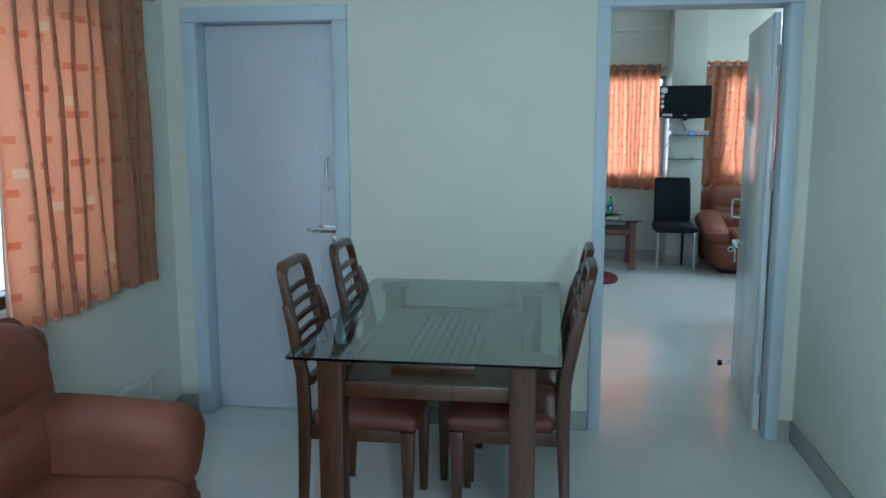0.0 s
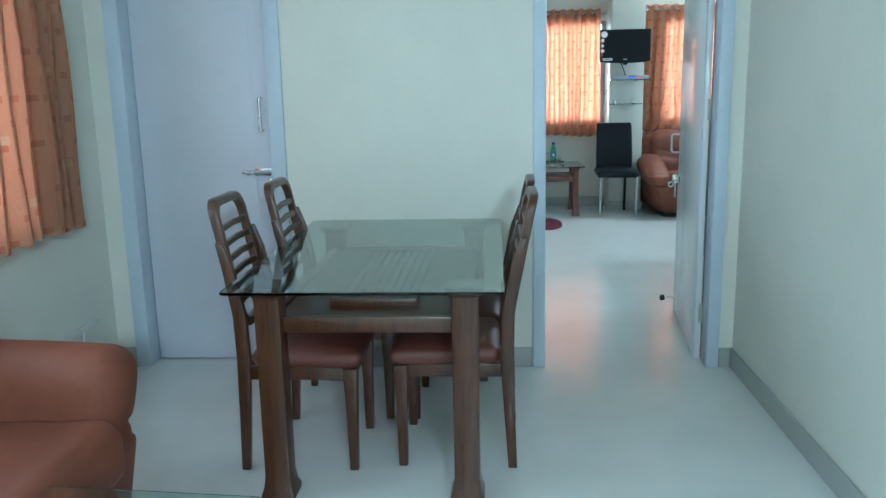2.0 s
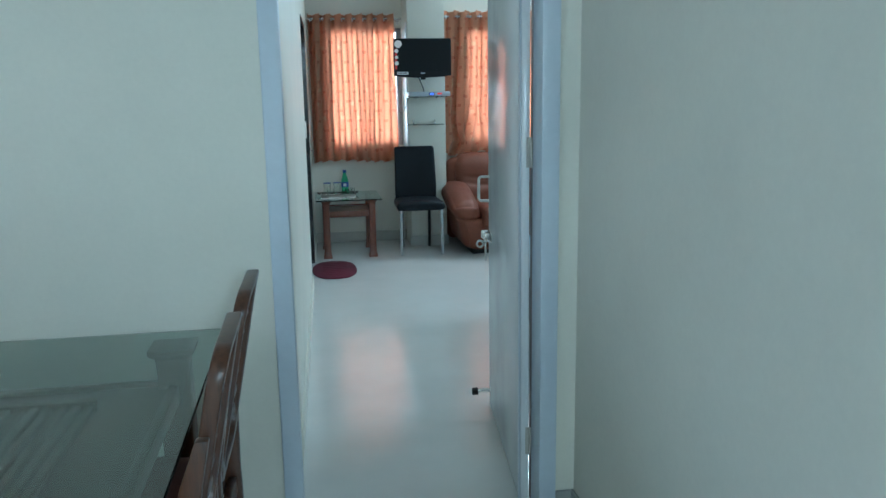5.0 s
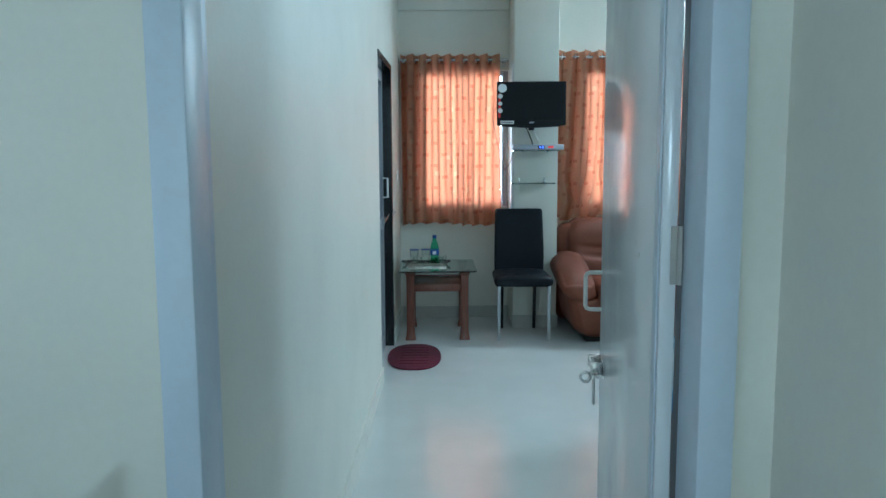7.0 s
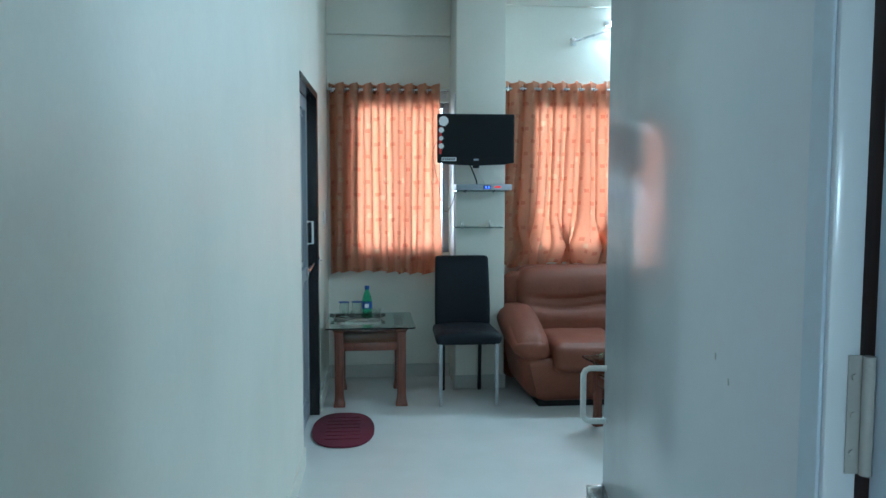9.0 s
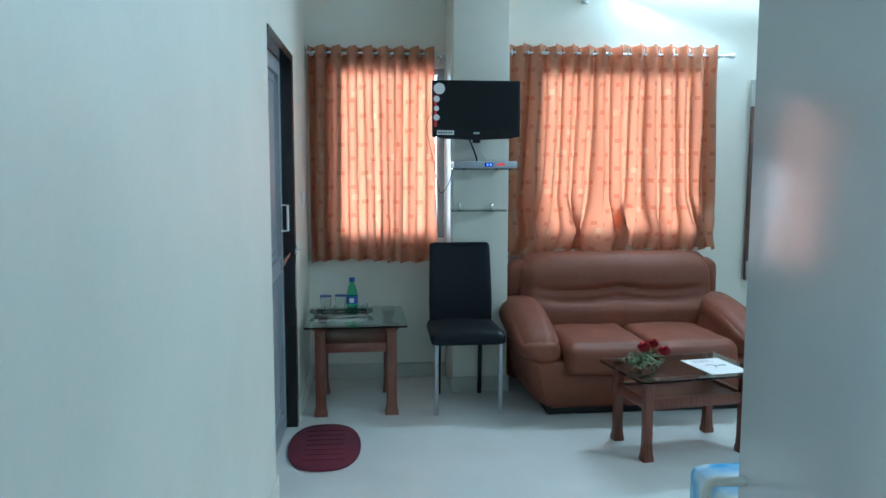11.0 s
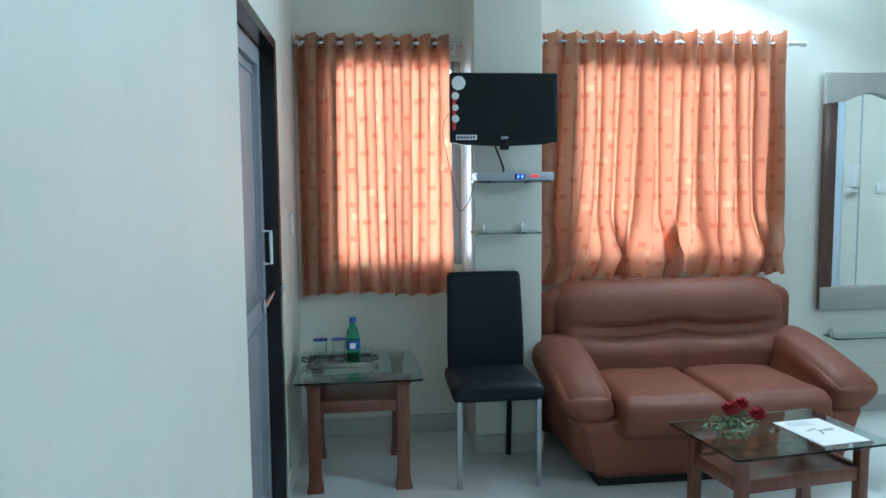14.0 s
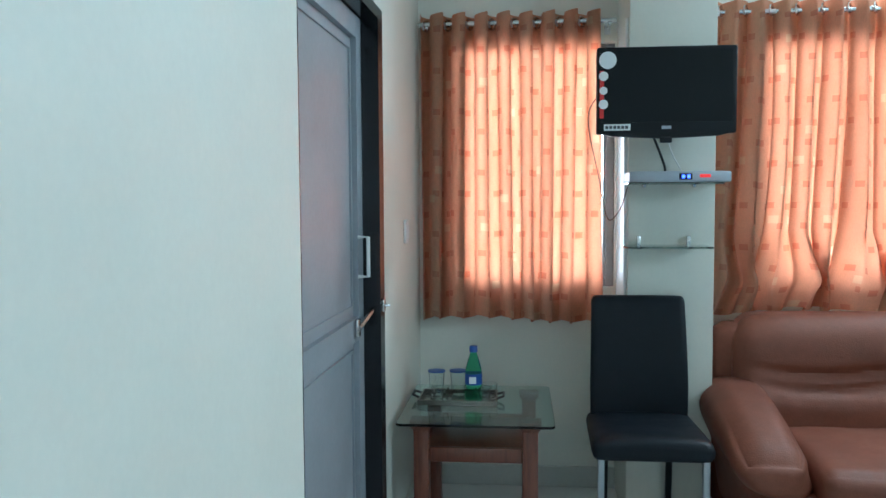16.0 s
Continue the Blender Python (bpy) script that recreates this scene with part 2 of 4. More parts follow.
def prism(bm, pts, axis, a0, a1, bev=0.0, seg=2):
    """A flat outline pushed along an axis. Outline axes: x: (y, z), y: (x, z), z: (x, y)."""
    def at(p, a):
        return {"x": (a, p[0], p[1]), "y": (p[0], a, p[1]), "z": (p[0], p[1], a)}[axis]
    lo = [bm.verts.new(at(p, a0)) for p in pts]
    hi = [bm.verts.new(at(p, a1)) for p in pts]
    n = len(pts)
    fs = [bm.faces.new(lo), bm.faces.new(hi[::-1])]
    fs += [bm.faces.new((lo[i], hi[i], hi[(i + 1) % n], lo[(i + 1) % n])) for i in range(n)]
    bmesh.ops.recalc_face_normals(bm, faces=fs)
    if bev:
        rim = [e for f in fs[:2] for e in f.edges]
        bmesh.ops.bevel(bm, geom=rim, offset=bev, segments=seg, profile=0.5, affect="EDGES", clamp_overlap=True)
    return bm


def sweep(bm, pts, radius, n=10):
    """A round bar along points; radius: one number or one for each point."""
    pts = [Vector(p) for p in pts]
    rs = radius if isinstance(radius, (list, tuple)) else [radius] * len(pts)
    rings, up = [], None
    for i, p in enumerate(pts):
        d = (pts[min(i + 1, len(pts) - 1)] - pts[max(i - 1, 0)]).normalized()
        if up is None:
            up = d.orthogonal().normalized()
        up = (up - d * up.dot(d)).normalized()
        side = d.cross(up)
        rings.append([bm.verts.new(p + rs[i] * (math.cos(a) * up + math.sin(a) * side)) for a in (2 * math.pi * k / n for k in range(n))])
    for a, b in zip(rings, rings[1:]):
        for k in range(n):
            bm.faces.new((a[k], a[(k + 1) % n], b[(k + 1) % n], b[k]))
    bm.faces.new(rings[0][::-1])
    bm.faces.new(rings[-1])
    return bm


def lathe(bm, profile, at=(0, 0, 0), n=20):
    rings = []
    for r, z in profile:
        rings.append([bm.verts.new((at[0] + r * math.cos(2 * math.pi * k / n), at[1] + r * math.sin(2 * math.pi * k / n), at[2] + z)) for k in range(n)])
    for a, b in zip(rings, rings[1:]):
        for k in range(n):
            bm.faces.new((a[k], a[(k + 1) % n], b[(k + 1) % n], b[k]))
    bm.faces.new(rings[0][::-1])
    bm.faces.new(rings[-1])
    return bm


def soft(bm, x0, x1, y0, y1, z0, z1, r, shape=None, n=14):
    """An upholstered block: rounded, fine enough to be shaped by a function of (u, v, w) in -1..1 and the place."""
    tmp = bmesh.new()
    bmesh.ops.create_cube(tmp, size=2)
    bmesh.ops.subdivide_edges(tmp, edges=tmp.edges[:], cuts=n, use_grid_fill=True)
    c = Vector(((x0 + x1) / 2, (y0 + y1) / 2, (z0 + z1) / 2))
    h = Vector(((x1 - x0) / 2, (y1 - y0) / 2, (z1 - z0) / 2))
    for v in tmp.verts:
        q = Vector([math.sin(max(-1, min(1, a)) * math.pi / 2) * 0.35 + a * 0.65 for a in v.co])
        p = Vector([q[i] * h[i] for i in range(3)])
        rr = [min(r, h[i]) for i in range(3)]
        inner = Vector([max(-(h[i] - rr[i]), min(h[i] - rr[i], p[i])) for i in range(3)])
        d = p - inner
        e = Vector([d[i] / rr[i] if rr[i] else 0 for i in range(3)])
        m_ = max(abs(a) for a in e)
        if e.length > 1e-6 and m_ > 0:
            e = e.normalized() * m_
        p = inner + Vector([e[i] * rr[i] for i in range(3)])
        p = c + p
        if shape:
            p = Vector(shape(q, p))
        v.co = p
    me = bpy.data.meshes.new("tmp")
    tmp.to_mesh(me)
    tmp.free()
    bm.from_mesh(me)
    bpy.data.meshes.remove(me)
    return bm


# ---- structure ----
W, P, CEIL_Z = 9.05, 8.65, 2.86


def xl(y):
    """Face of the passage wall, which runs a little askew."""
    return 0.150 + 0.024 * (y - 3.70)


structure("floor", box(-2.20, 4.60, -4.65, 9.40, -0.12, 0.0), FLOOR, "glossy pale vitrified tile floor through both rooms", "floor", 0)
structure("ceiling", box(-2.20, 4.60, -4.65, 9.20, CEIL_Z, CEIL_Z + 0.12), CEIL, "plain white painted ceiling", "ceiling", 0)


def wall_with_holes(axis, a0, a1, b0, b1, holes, top=CEIL_Z):
    """A wall from a0 to a1 along its run, b0 to b1 thick, with openings (from, to, sill, head)."""
    bm = bmesh.new()
    def put(p, q, z0, z1):
        if axis == "x":
            add_box(bm, p, q, b0, b1, z0, z1)
        else:
            add_box(bm, b0, b1, p, q, z0, z1)
    at = a0
    for h0, h1, s, t in holes:
        put(at, h0, 0, top)
        if s > 0:
            put(h0, h1, 0, s)
        put(h0, h1, t, top)
        at = h1
    put(at, a1, 0, top)
    return bm


D1 = (-1.93, -1.08, 0, 2.09)
D2 = (0.123, 1.038, 0, 2.10)
structure("wall_middle", wall_with_holes("x", -2.15, 4.45, 3.55, 3.70, [D1, D2]), WALL, "cream painted wall between dining area and bedroom", "wall", 0)
structure("wall_lounge_right", box(1.108, 1.225, -4.50, 3.55, 0, CEIL_Z), WALL, "plain cream painted wall beside the dining area", "wall", 0)
structure("wall_lounge_left", wall_with_holes("y", -4.50, 3.55, -2.15, -2.03, [(0.65, 2.85, 0.86, 2.02)]), WALL, "cream painted wall with a curtained window", "wall", 0)
structure("wall_lounge_rear", box(-2.15, 1.225, -4.65, -4.50, 0, CEIL_Z), WALL, "plain cream painted end wall", "wall", 0)
structure("wall_bedroom_back", wall_with_holes("x", 0.0, 4.57, W, W + 0.15, [(0.46, 1.19, 0.95, 2.08), (1.80, 2.96, 0.97, 2.08)]), WALL, "cream painted bedroom wall with two windows", "wall", 0)
structure("wall_bedroom_right", box(4.45, 4.57, 3.55, W, 0, CEIL_Z), WALL, "plain cream painted bedroom wall", "wall", 0)

BY0, BY1, BH = 7.14, 8.14, 2.03
bm = bmesh.new()
for y0, y1, z0 in ((3.70, BY0, 0), (BY0, BY1, BH), (BY1, W, 0)):
    prism(bm, [(xl(y0), y0), (xl(y1), y1), (xl(y1) - 0.13, y1), (xl(y0) - 0.13, y0)], "z", z0, CEIL_Z)
structure("wall_passage", bm, WALL, "cream glossy painted passage wall with a bathroom opening", "wall", 0)
bm = box(-1.2, -1.1, 6.6, 8.9, 0, 2.6)
structure("wall_bathroom", bm, WALL, "plain bathroom wall behind the closed door", "wall", 0)
structure("wall_behind_door", box(-2.15, -0.9, 4.3, 4.4, 0, 2.6), WALL, "plain wall behind the white door", "wall", 0)
structure("pillar", box(1.195, 1.545, P, W, 0, CEIL_Z, 0.006), WALL, "cream painted square pillar between the windows", "pillar")
structure("beam", box(0.279, 1.193, W - 0.05, W, 2.56, CEIL_Z, 0.005), WALL, "cream painted beam above the window", "beam")
structure("beam_sofa", box(1.547, 4.45, W - 0.03, W, 2.80, CEIL_Z, 0.004), WALL, "cream painted beam under the ceiling", "beam")

SK = 0.10
for nm, b in (
    ("skirting_right", (1.096, 1.108, -4.50, 3.55)),
    ("skirting_middle", (-1.078, 0.121, 3.538, 3.55)),
    ("skirting_middle_right", (1.040, 1.096, 3.538, 3.55)),
    ("skirting_left", (-2.03, -2.018, -4.50, 3.538)),
    ("skirting_middle_left", (-2.018, -1.932, 3.538, 3.55)),
    ("skirting_back_left", (0.295, 1.195, W - 0.012, W)),
    ("skirting_pillar", (1.183, 1.557, P - 0.012, P)),
    ("skirting_back_right", (1.557, 4.45, W - 0.012, W)),
    ("skirting_bedroom_right", (4.438, 4.45, 3.70, W - 0.012)),
):
    structure(nm, box(*b, 0, SK, 0.003, 1), SKIRTB if "back" in nm or "pillar" in nm or "bedroom" in nm else SKIRT, "grey tile skirting along the wall", "skirting")
for nm, y0, y1 in (("skirting_passage", 3.70, BY0 - 0.005), ("skirting_passage_end", BY1 + 0.005, W)):
    bm = prism(bmesh.new(), [(xl(y0), y0), (xl(y1), y1), (xl(y1) + 0.012, y1), (xl(y0) + 0.012, y0)], "z", 0, SK)
    structure(nm, bm, WALL, "cream painted skirting along the passage", "skirting", 0)


def door_frame(name, x0, x1, head, label, w=0.075, rebate=0.0):
    """Painted frame round an opening of the middle wall; outer size given. A rebate steps the frame back behind its front."""
    fr = tagged(new(name), label, "door frame", kind="structure")
    y0, y1 = 3.532, 3.712
    ym = 3.640 if rebate else y1
    for s, name_ in ((x0, "jamb"), (x1 - w, "jamb")):
        j = part(name_, box(s, s + w, y0, ym, 0, head - w, 0.005), FRAMEP, fr)
        if rebate:
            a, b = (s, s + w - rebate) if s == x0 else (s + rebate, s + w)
            # The hinge-side rebate is coloured dark to stand for shade in the door gap.
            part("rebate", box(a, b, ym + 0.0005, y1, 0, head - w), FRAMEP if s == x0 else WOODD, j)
    part("head", box(x0, x1, y0, y1, head - w, head, 0.005), FRAMEP, fr)
    return fr


door_frame("door_frame_1", *D1[:2], 2.11, "pale blue enamelled door frame round the white door")
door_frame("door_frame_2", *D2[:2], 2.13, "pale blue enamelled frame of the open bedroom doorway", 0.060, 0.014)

# white closed door
door = tagged(new("door_1"), "closed white flush door with a steel bolt", "door", kind="structure")
leaf1 = part("leaf", box(-1.853, -1.157, 3.645, 3.685, 0.008, 2.033, 0.003), DOORW, door)
bm = bmesh.new()
add_box(bm, -1.75, -1.26, 3.641, 3.645, 0.25, 1.88, 0.003)
part("panel", bm, DOORW, door)
bm = sweep(bmesh.new(), [(-1.215, 3.643, 1.20), (-1.215, 3.60, 1.20), (-1.215, 3.60, 1.36), (-1.215, 3.643, 1.36)], 0.008)
part("pull_handle", bm, STEEL, leaf1, "steel pull handle")
bm = bmesh.new()
add_box(bm, -1.27, -1.17, 3.634, 3.645, 0.975, 1.015, 0.003)
sweep(bm, [(-1.33, 3.622, 0.995), (-1.13, 3.622, 0.995)], 0.009)
sweep(bm, [(-1.29, 3.622, 0.995), (-1.29, 3.590, 0.985)], 0.006)
part("bolt", bm, STEEL, leaf1, "steel sliding door bolt")
part("padlock_hasp", box(-1.20, -1.172, 3.625, 3.645, 0.91, 0.965, 0.004), STEEL, leaf1)

# open door leaf, hinged in the doorway's rebate
d2 = thing("door_2", (0.942, 3.645, 0), "white enamelled bedroom door standing open into the room", "door", rz=-6.1)
d2["kind"] = "structure"
LW, LT = 0.948, 0.028
leaf2 = part("leaf", box(0, LT, 0.0, LW, 0.010, 2.045, 0.003), DOORP, d2)
part("edge_strip", box(-0.004, -0.0005, 0.004, 0.040, 0.010, 2.045, 0.001, 1), FRAMEP, leaf2, "pale blue painted edge strip")
hy = LW - 0.022
part("pull_handle", sweep(bmesh.new(), [(0.0, hy, 0.982), (-0.034, hy, 0.982), (-0.042, hy, 0.986), (-0.046, hy, 0.994), (-0.046, hy, 1.078), (-0.042, hy, 1.086), (-0.034, hy, 1.090), (0.0, hy, 1.090)], 0.006), WHITEP, leaf2, "white coated pull handle")
bz = 0.828
bolt = part("bolt", box(-0.003, -0.0002, LW - 0.135, LW - 0.004, bz - 0.020, bz + 0.020, 0.001, 1), STEEL, leaf2, "steel sliding aldrop bolt")
for yy in (LW - 0.016, LW - 0.105):
    part("bracket", box(-0.036, -0.003, yy - 0.006, yy + 0.006, bz - 0.019, bz + 0.019, 0.004), STEEL, bolt, "steel bolt bracket")
part("rod", sweep(bmesh.new(), [(-0.022, LW - 0.175, bz - 0.002), (-0.022, LW + 0.004, bz)], 0.0065, 12), CHROME, bolt, "chrome sliding rod")
ring_pts = [(-0.048 - 0.014 * math.cos(a), LW - 0.085, bz - 0.030 + 0.014 * math.sin(a)) for a in (2 * math.pi * k / 14 for k in range(15))]
part("ring_tab", sweep(bmesh.new(), ring_pts, 0.005, 8), STEEL, bolt, "steel ring for a padlock")
part("hasp", box(-0.030, -0.022, LW - 0.110, LW - 0.092, bz - 0.105, bz - 0.016, 0.003), STEEL, bolt, "hanging steel hasp")
for z in (0.25, 1.265, 1.85):
    bm = sweep(bmesh.new(), [(LT + 0.004, -0.006, z - 0.05), (LT + 0.004, -0.006, z + 0.05)], 0.005)
    add_box(bm, 0.017, LT, -0.0025, -0.0005, z - 0.05, z + 0.05)
    for k in (-1, 0, 1):
        sweep(bm, [(0.022, -0.002, z + 0.032 * k), (0.022, -0.0045, z + 0.032 * k)], 0.003, 8)
    part("hinge", bm, LAMIN, leaf2, "painted steel butt hinge with screws")
sy = LW - 0.035
ds = part("door_stop", sweep(bmesh.new(), [(0, sy, 0.09), (-0.004, sy, 0.09), (-0.0045, sy, 0.09), (-0.060, sy, 0.086)], [0.019, 0.019, 0.010, 0.010], 14), CHROME, leaf2, "chrome door stop")
part("rubber_tip", sweep(bmesh.new(), [(-0.058, sy, 0.086), (-0.082, sy, 0.084), (-0.086, sy, 0.084)], [0.017, 0.018, 0.013], 14), RUBBER, ds, "black rubber tip")
for y, z, a in ((0.275, 1.255, 0.004), (0.230, 1.235, 0.004)):
    part("paint_chip", box(-0.0012, -0.0004, y - 0.001, y + 0.001, z - a, z + a), SKIRT, leaf2, "small grey chip in the paint")

# bathroom door in its granite frame
gf = tagged(new("door_frame_3"), "black granite door frame of the bathroom", "door frame", kind="structure")


def skew_box(y0, y1, d0, d1, z0, z1):
    """A block along the passage wall, from d0 to d1 in front of its face."""
    return prism(bmesh.new(), [(xl(y0) + d0, y0), (xl(y1) + d0, y1), (xl(y1) + d1, y1), (xl(y0) + d1, y0)], "z", z0, z1)


part("jamb", skew_box(BY1 - 0.075, BY1, -0.13, 0.006, 0, BH - 0.04), GRANITE, gf)
part("jamb", skew_box(BY0, BY0 + 0.014, -0.13, -0.002, 0, BH - 0.04), GRANITE, gf)
part("head", skew_box(BY0, BY1, -0.13, 0.006, BH - 0.04, BH), GRANITE, gf)
bd = tagged(new("door_3"), "closed grey aluminium bathroom door with panels", "door", kind="structure")
ya, yb, zt = BY0 + 0.016, BY1 - 0.077, BH - 0.044
part("panel_sheet", skew_box(ya, yb, -0.085, -0.075, 0.012, zt), ALU, bd)
for y0, y1, z0, z1 in ((ya, ya + 0.075, 0.012, zt), (yb - 0.075, yb, 0.012, zt), (ya + 0.076, yb - 0.076, zt - 0.075, zt), (ya + 0.076, yb - 0.076, 0.012, 0.10), (ya + 0.076, yb - 0.076, 0.88, 0.96)):
    part("frame_member", skew_box(y0, y1, -0.090, -0.055, z0, z1), ALU, bd)
for z0, z1 in ((0.13, 0.85), (0.99, zt - 0.105)):
    bmx = bmesh.new()
    for y0, y1, u, v in ((ya + 0.10, yb - 0.10, z0, z0 + 0.012), (ya + 0.10, yb - 0.10, z1 - 0.012, z1), (ya + 0.10, ya + 0.112, z0, z1), (yb - 0.112, yb - 0.10, z0, z1)):
        me_b = skew_box(y0, y1, -0.075, -0.068, u, v)
        tmp = bpy.data.meshes.new("t")
        me_b.to_mesh(tmp)
        me_b.free()
        bmx.from_mesh(tmp)
        bpy.data.meshes.remove(tmp)
    part("moulding", bmx, ALU, bd)
xb = xl(yb) - 0.055
part("pull_handle", sweep(bmesh.new(), [(xb, yb - 0.085, 1.10), (xb + 0.035, yb - 0.085, 1.10), (xb + 0.035, yb - 0.085, 1.235), (xb, yb - 0.085, 1.235)], 0.007), WHITEP, bd, "white pull handle")
bm = sweep(bmesh.new(), [(xb + 0.012, yb - 0.14, 0.93), (xb + 0.040, yb + 0.03, 0.985)], 0.009)
add_box(bm, xb, xb + 0.012, yb - 0.15, yb - 0.11, 0.90, 0.96, 0.003)
part("latch", bm, STEEL, bd, "steel aldrop latch")
ls = thing("latch_staple", (xl(BY1) + 0.006, BY1 - 0.035, 0.985), "steel latch staple on the black frame", "latch")
bm = box(0, 0.007, -0.018, 0.018, -0.022, 0.022, 0.002)
sweep(bm, [(0.005, -0.008, 0), (0.020, 0, 0), (0.005, 0.008, 0)], 0.004, 8)
part("plate", bm, STEEL, ls)


def window(name, x0, x1, z0, z1, label, panes=2):
    """A window in the back wall: frame, sashes and panes, with bars outside."""
    w = tagged(new(name), label, "window", kind="structure")
    y0, y1 = W + 0.05, W + 0.10
    for b in ((x0, x0 + 0.04, z0, z1), (x1 - 0.04, x1, z0, z1), (x0 + 0.041, x1 - 0.041, z0, z0 + 0.04), (x0 + 0.041, x1 - 0.041, z1 - 0.04, z1)):
        part("window_frame", box(b[0], b[1], y0, y1, b[2], b[3], 0.004, 1), ALU, w)
    for i in range(panes):
        a = x0 + 0.04 + (x1 - x0 - 0.08) * i / panes
        b = x0 + 0.04 + (x1 - x0 - 0.08) * (i + 1) / panes
        p = part("pane", box(a + 0.012, b - 0.012, y0 + 0.020, y0 + 0.024, z0 + 0.045, z1 - 0.045), PANE, w, smooth=0)
        p.visible_shadow = False
        part("mullion", box(b - 0.011, b + 0.011, y0 + 0.006, y1 - 0.006, z0 + 0.042, z1 - 0.042, 0.003, 1), ALU, w)
    return w


window("window_1", 0.46, 1.19, 0.95, 2.08, "grey aluminium window behind orange curtains")
window("window_2", 1.80, 2.96, 0.97, 2.08, "wide grey aluminium window behind orange curtains", 3)
w3 = tagged(new("window_3"), "brown framed lounge window with clear panes", "window", kind="structure")
for b in ((0.65, 0.70, 0.86, 2.02), (2.80, 2.85, 0.86, 2.02), (0.701, 2.799, 0.86, 0.91), (0.701, 2.799, 1.97, 2.02), (1.72, 1.78, 0.911, 1.969)):
    part("window_frame", box(-2.12, -2.06, b[0], b[1], b[2], b[3], 0.004, 1), WOODD, w3)
for a, b in ((0.70, 1.72), (1.78, 2.80)):
    part("pane", box(-2.10, -2.096, a + 0.002, b - 0.002, 0.915, 1.965), PANE, w3, smooth=0).visible_shadow = False


# ---- curtains ----
def curtain(name, label, width, height, folds, seed, at, rz=0, lift=0.0, gather=0.0):
    """Eyelet curtain, local x along the rod and z up from the hem; the cloth falls in folds and its hem is uneven."""
    rng = random.Random(seed)
    th = thing(name, at, label, "curtain", "orange eyelet curtains", rz)
    nx, nz = folds * 12, 46
    phase = [rng.uniform(-0.5, 0.5) for _ in range(folds + 2)]
    size = [rng.uniform(0.75, 1.2) for _ in range(folds + 2)]
    bm = bmesh.new()
    uvl = bm.loops.layers.uv.new("cloth")
    grid, us = [], []
    for j in range(nz + 1):
        f = j / nz
        row = []
        for i in range(nx + 1):
            s = i / nx * folds
            k = int(s)
            mixf = s - k
            ph = phase[k] * (1 - mixf) + phase[min(k + 1, folds)] * mixf
            am = size[k] * (1 - mixf) + size[min(k + 1, folds)] * mixf
            amp = 0.050 * am * (1.0 - 0.15 * f) + 0.012 * (1 - f) * math.sin(3.1 * s + seed)
            a = 2 * math.pi * s + ph * (1 - f) * 1.4
            x = width * (i / nx) + 0.016 * math.sin(a * 2 + seed) + (1 - f) * 0.02 * math.sin(s * 1.3 + seed)
            x += (1 - f) ** 2 * 0.10 * (max(gather, 0) * i / nx + min(gather, 0) * (1 - i / nx))
            y = amp * math.sin(a) + 0.006 * math.sin(9 * f + s * 2.2)
            z = height * f - (1 - f) ** 3 * (0.012 + 0.014 * math.sin(a + 0.8) + 0.010 * math.sin(0.7 * s + seed))
            if lift:
                bulge = max(0.0, 1 - abs(f - 0.10) / 0.16)
                y -= lift * bulge * (0.6 + 0.4 * math.sin(0.9 * s + seed))
                z += lift * 0.5 * (1 - f) ** 5 * (0.5 + 0.5 * math.sin(1.1 * s + seed * 2))
                x += lift * 0.7 * bulge * math.sin(2.3 * s + 4 * f + seed)
                # a long fold that swings aside towards the hem, and creases where the hem is pushed up
                for k0, sway in ((0.36, -0.16), (0.80, 0.10)):
                    ridge = (i / nx - k0 - sway * (1 - f) ** 2) / 0.045
                    y -= 0.050 * math.exp(-ridge * ridge) * min(1.0, (1 - f) * 1.6)
                y += 0.014 * math.sin(34 * f + 2.6 * s + seed) * max(0.0, 1 - abs(f - 0.17) / 0.14)
            if f > 0.955:
                z += 0.012 * math.cos(a)
            row.append(bm.verts.new((x, y, z)))
        grid.append(row)
    for j in range(nz):
        for i in range(nx):
            fc = bm.faces.new((grid[j][i], grid[j][i + 1], grid[j + 1][i + 1], grid[j + 1][i]))
            for lp, (ii, jj) in zip(fc.loops, ((i, j), (i + 1, j), (i + 1, j + 1), (i, j + 1))):
                lp[uvl].uv = (ii / nx * width * 1.45, jj / nz * height)
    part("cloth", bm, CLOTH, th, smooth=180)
    ring = bmesh.new()
    for k in range(16):
        a = 2 * math.pi * k / 16
        for r, yy in ((0.019, -0.003), (0.027, -0.003), (0.027, 0.003), (0.019, 0.003)):
            ring.verts.new((yy, r * math.cos(a), r * math.sin(a)))
    ring.verts.ensure_lookup_table()
    for k in range(16):
        for q in range(4):
            ring.faces.new([ring.verts[4 * (k % 16) + q], ring.verts[4 * ((k + 1) % 16) + q], ring.verts[4 * ((k + 1) % 16) + (q + 1) % 4], ring.verts[4 * (k % 16) + (q + 1) % 4]])
    first = None
    for k in range(folds * 2):
        x = width * (k + 0.5) / (folds * 2) / 1.0
        if first is None:
            first = part("eyelet", ring, STEEL, th, "steel eyelet ring")
            ob = first
        else:
            ob = new("eyelet", first.data)
            ob.parent = th
            ob["label"] = "steel eyelet ring"
        ob.location = (x, 0.0, height - 0.045)
        ob.rotation_euler = (0, 0, radians(35 if k % 2 else -35))
    return th


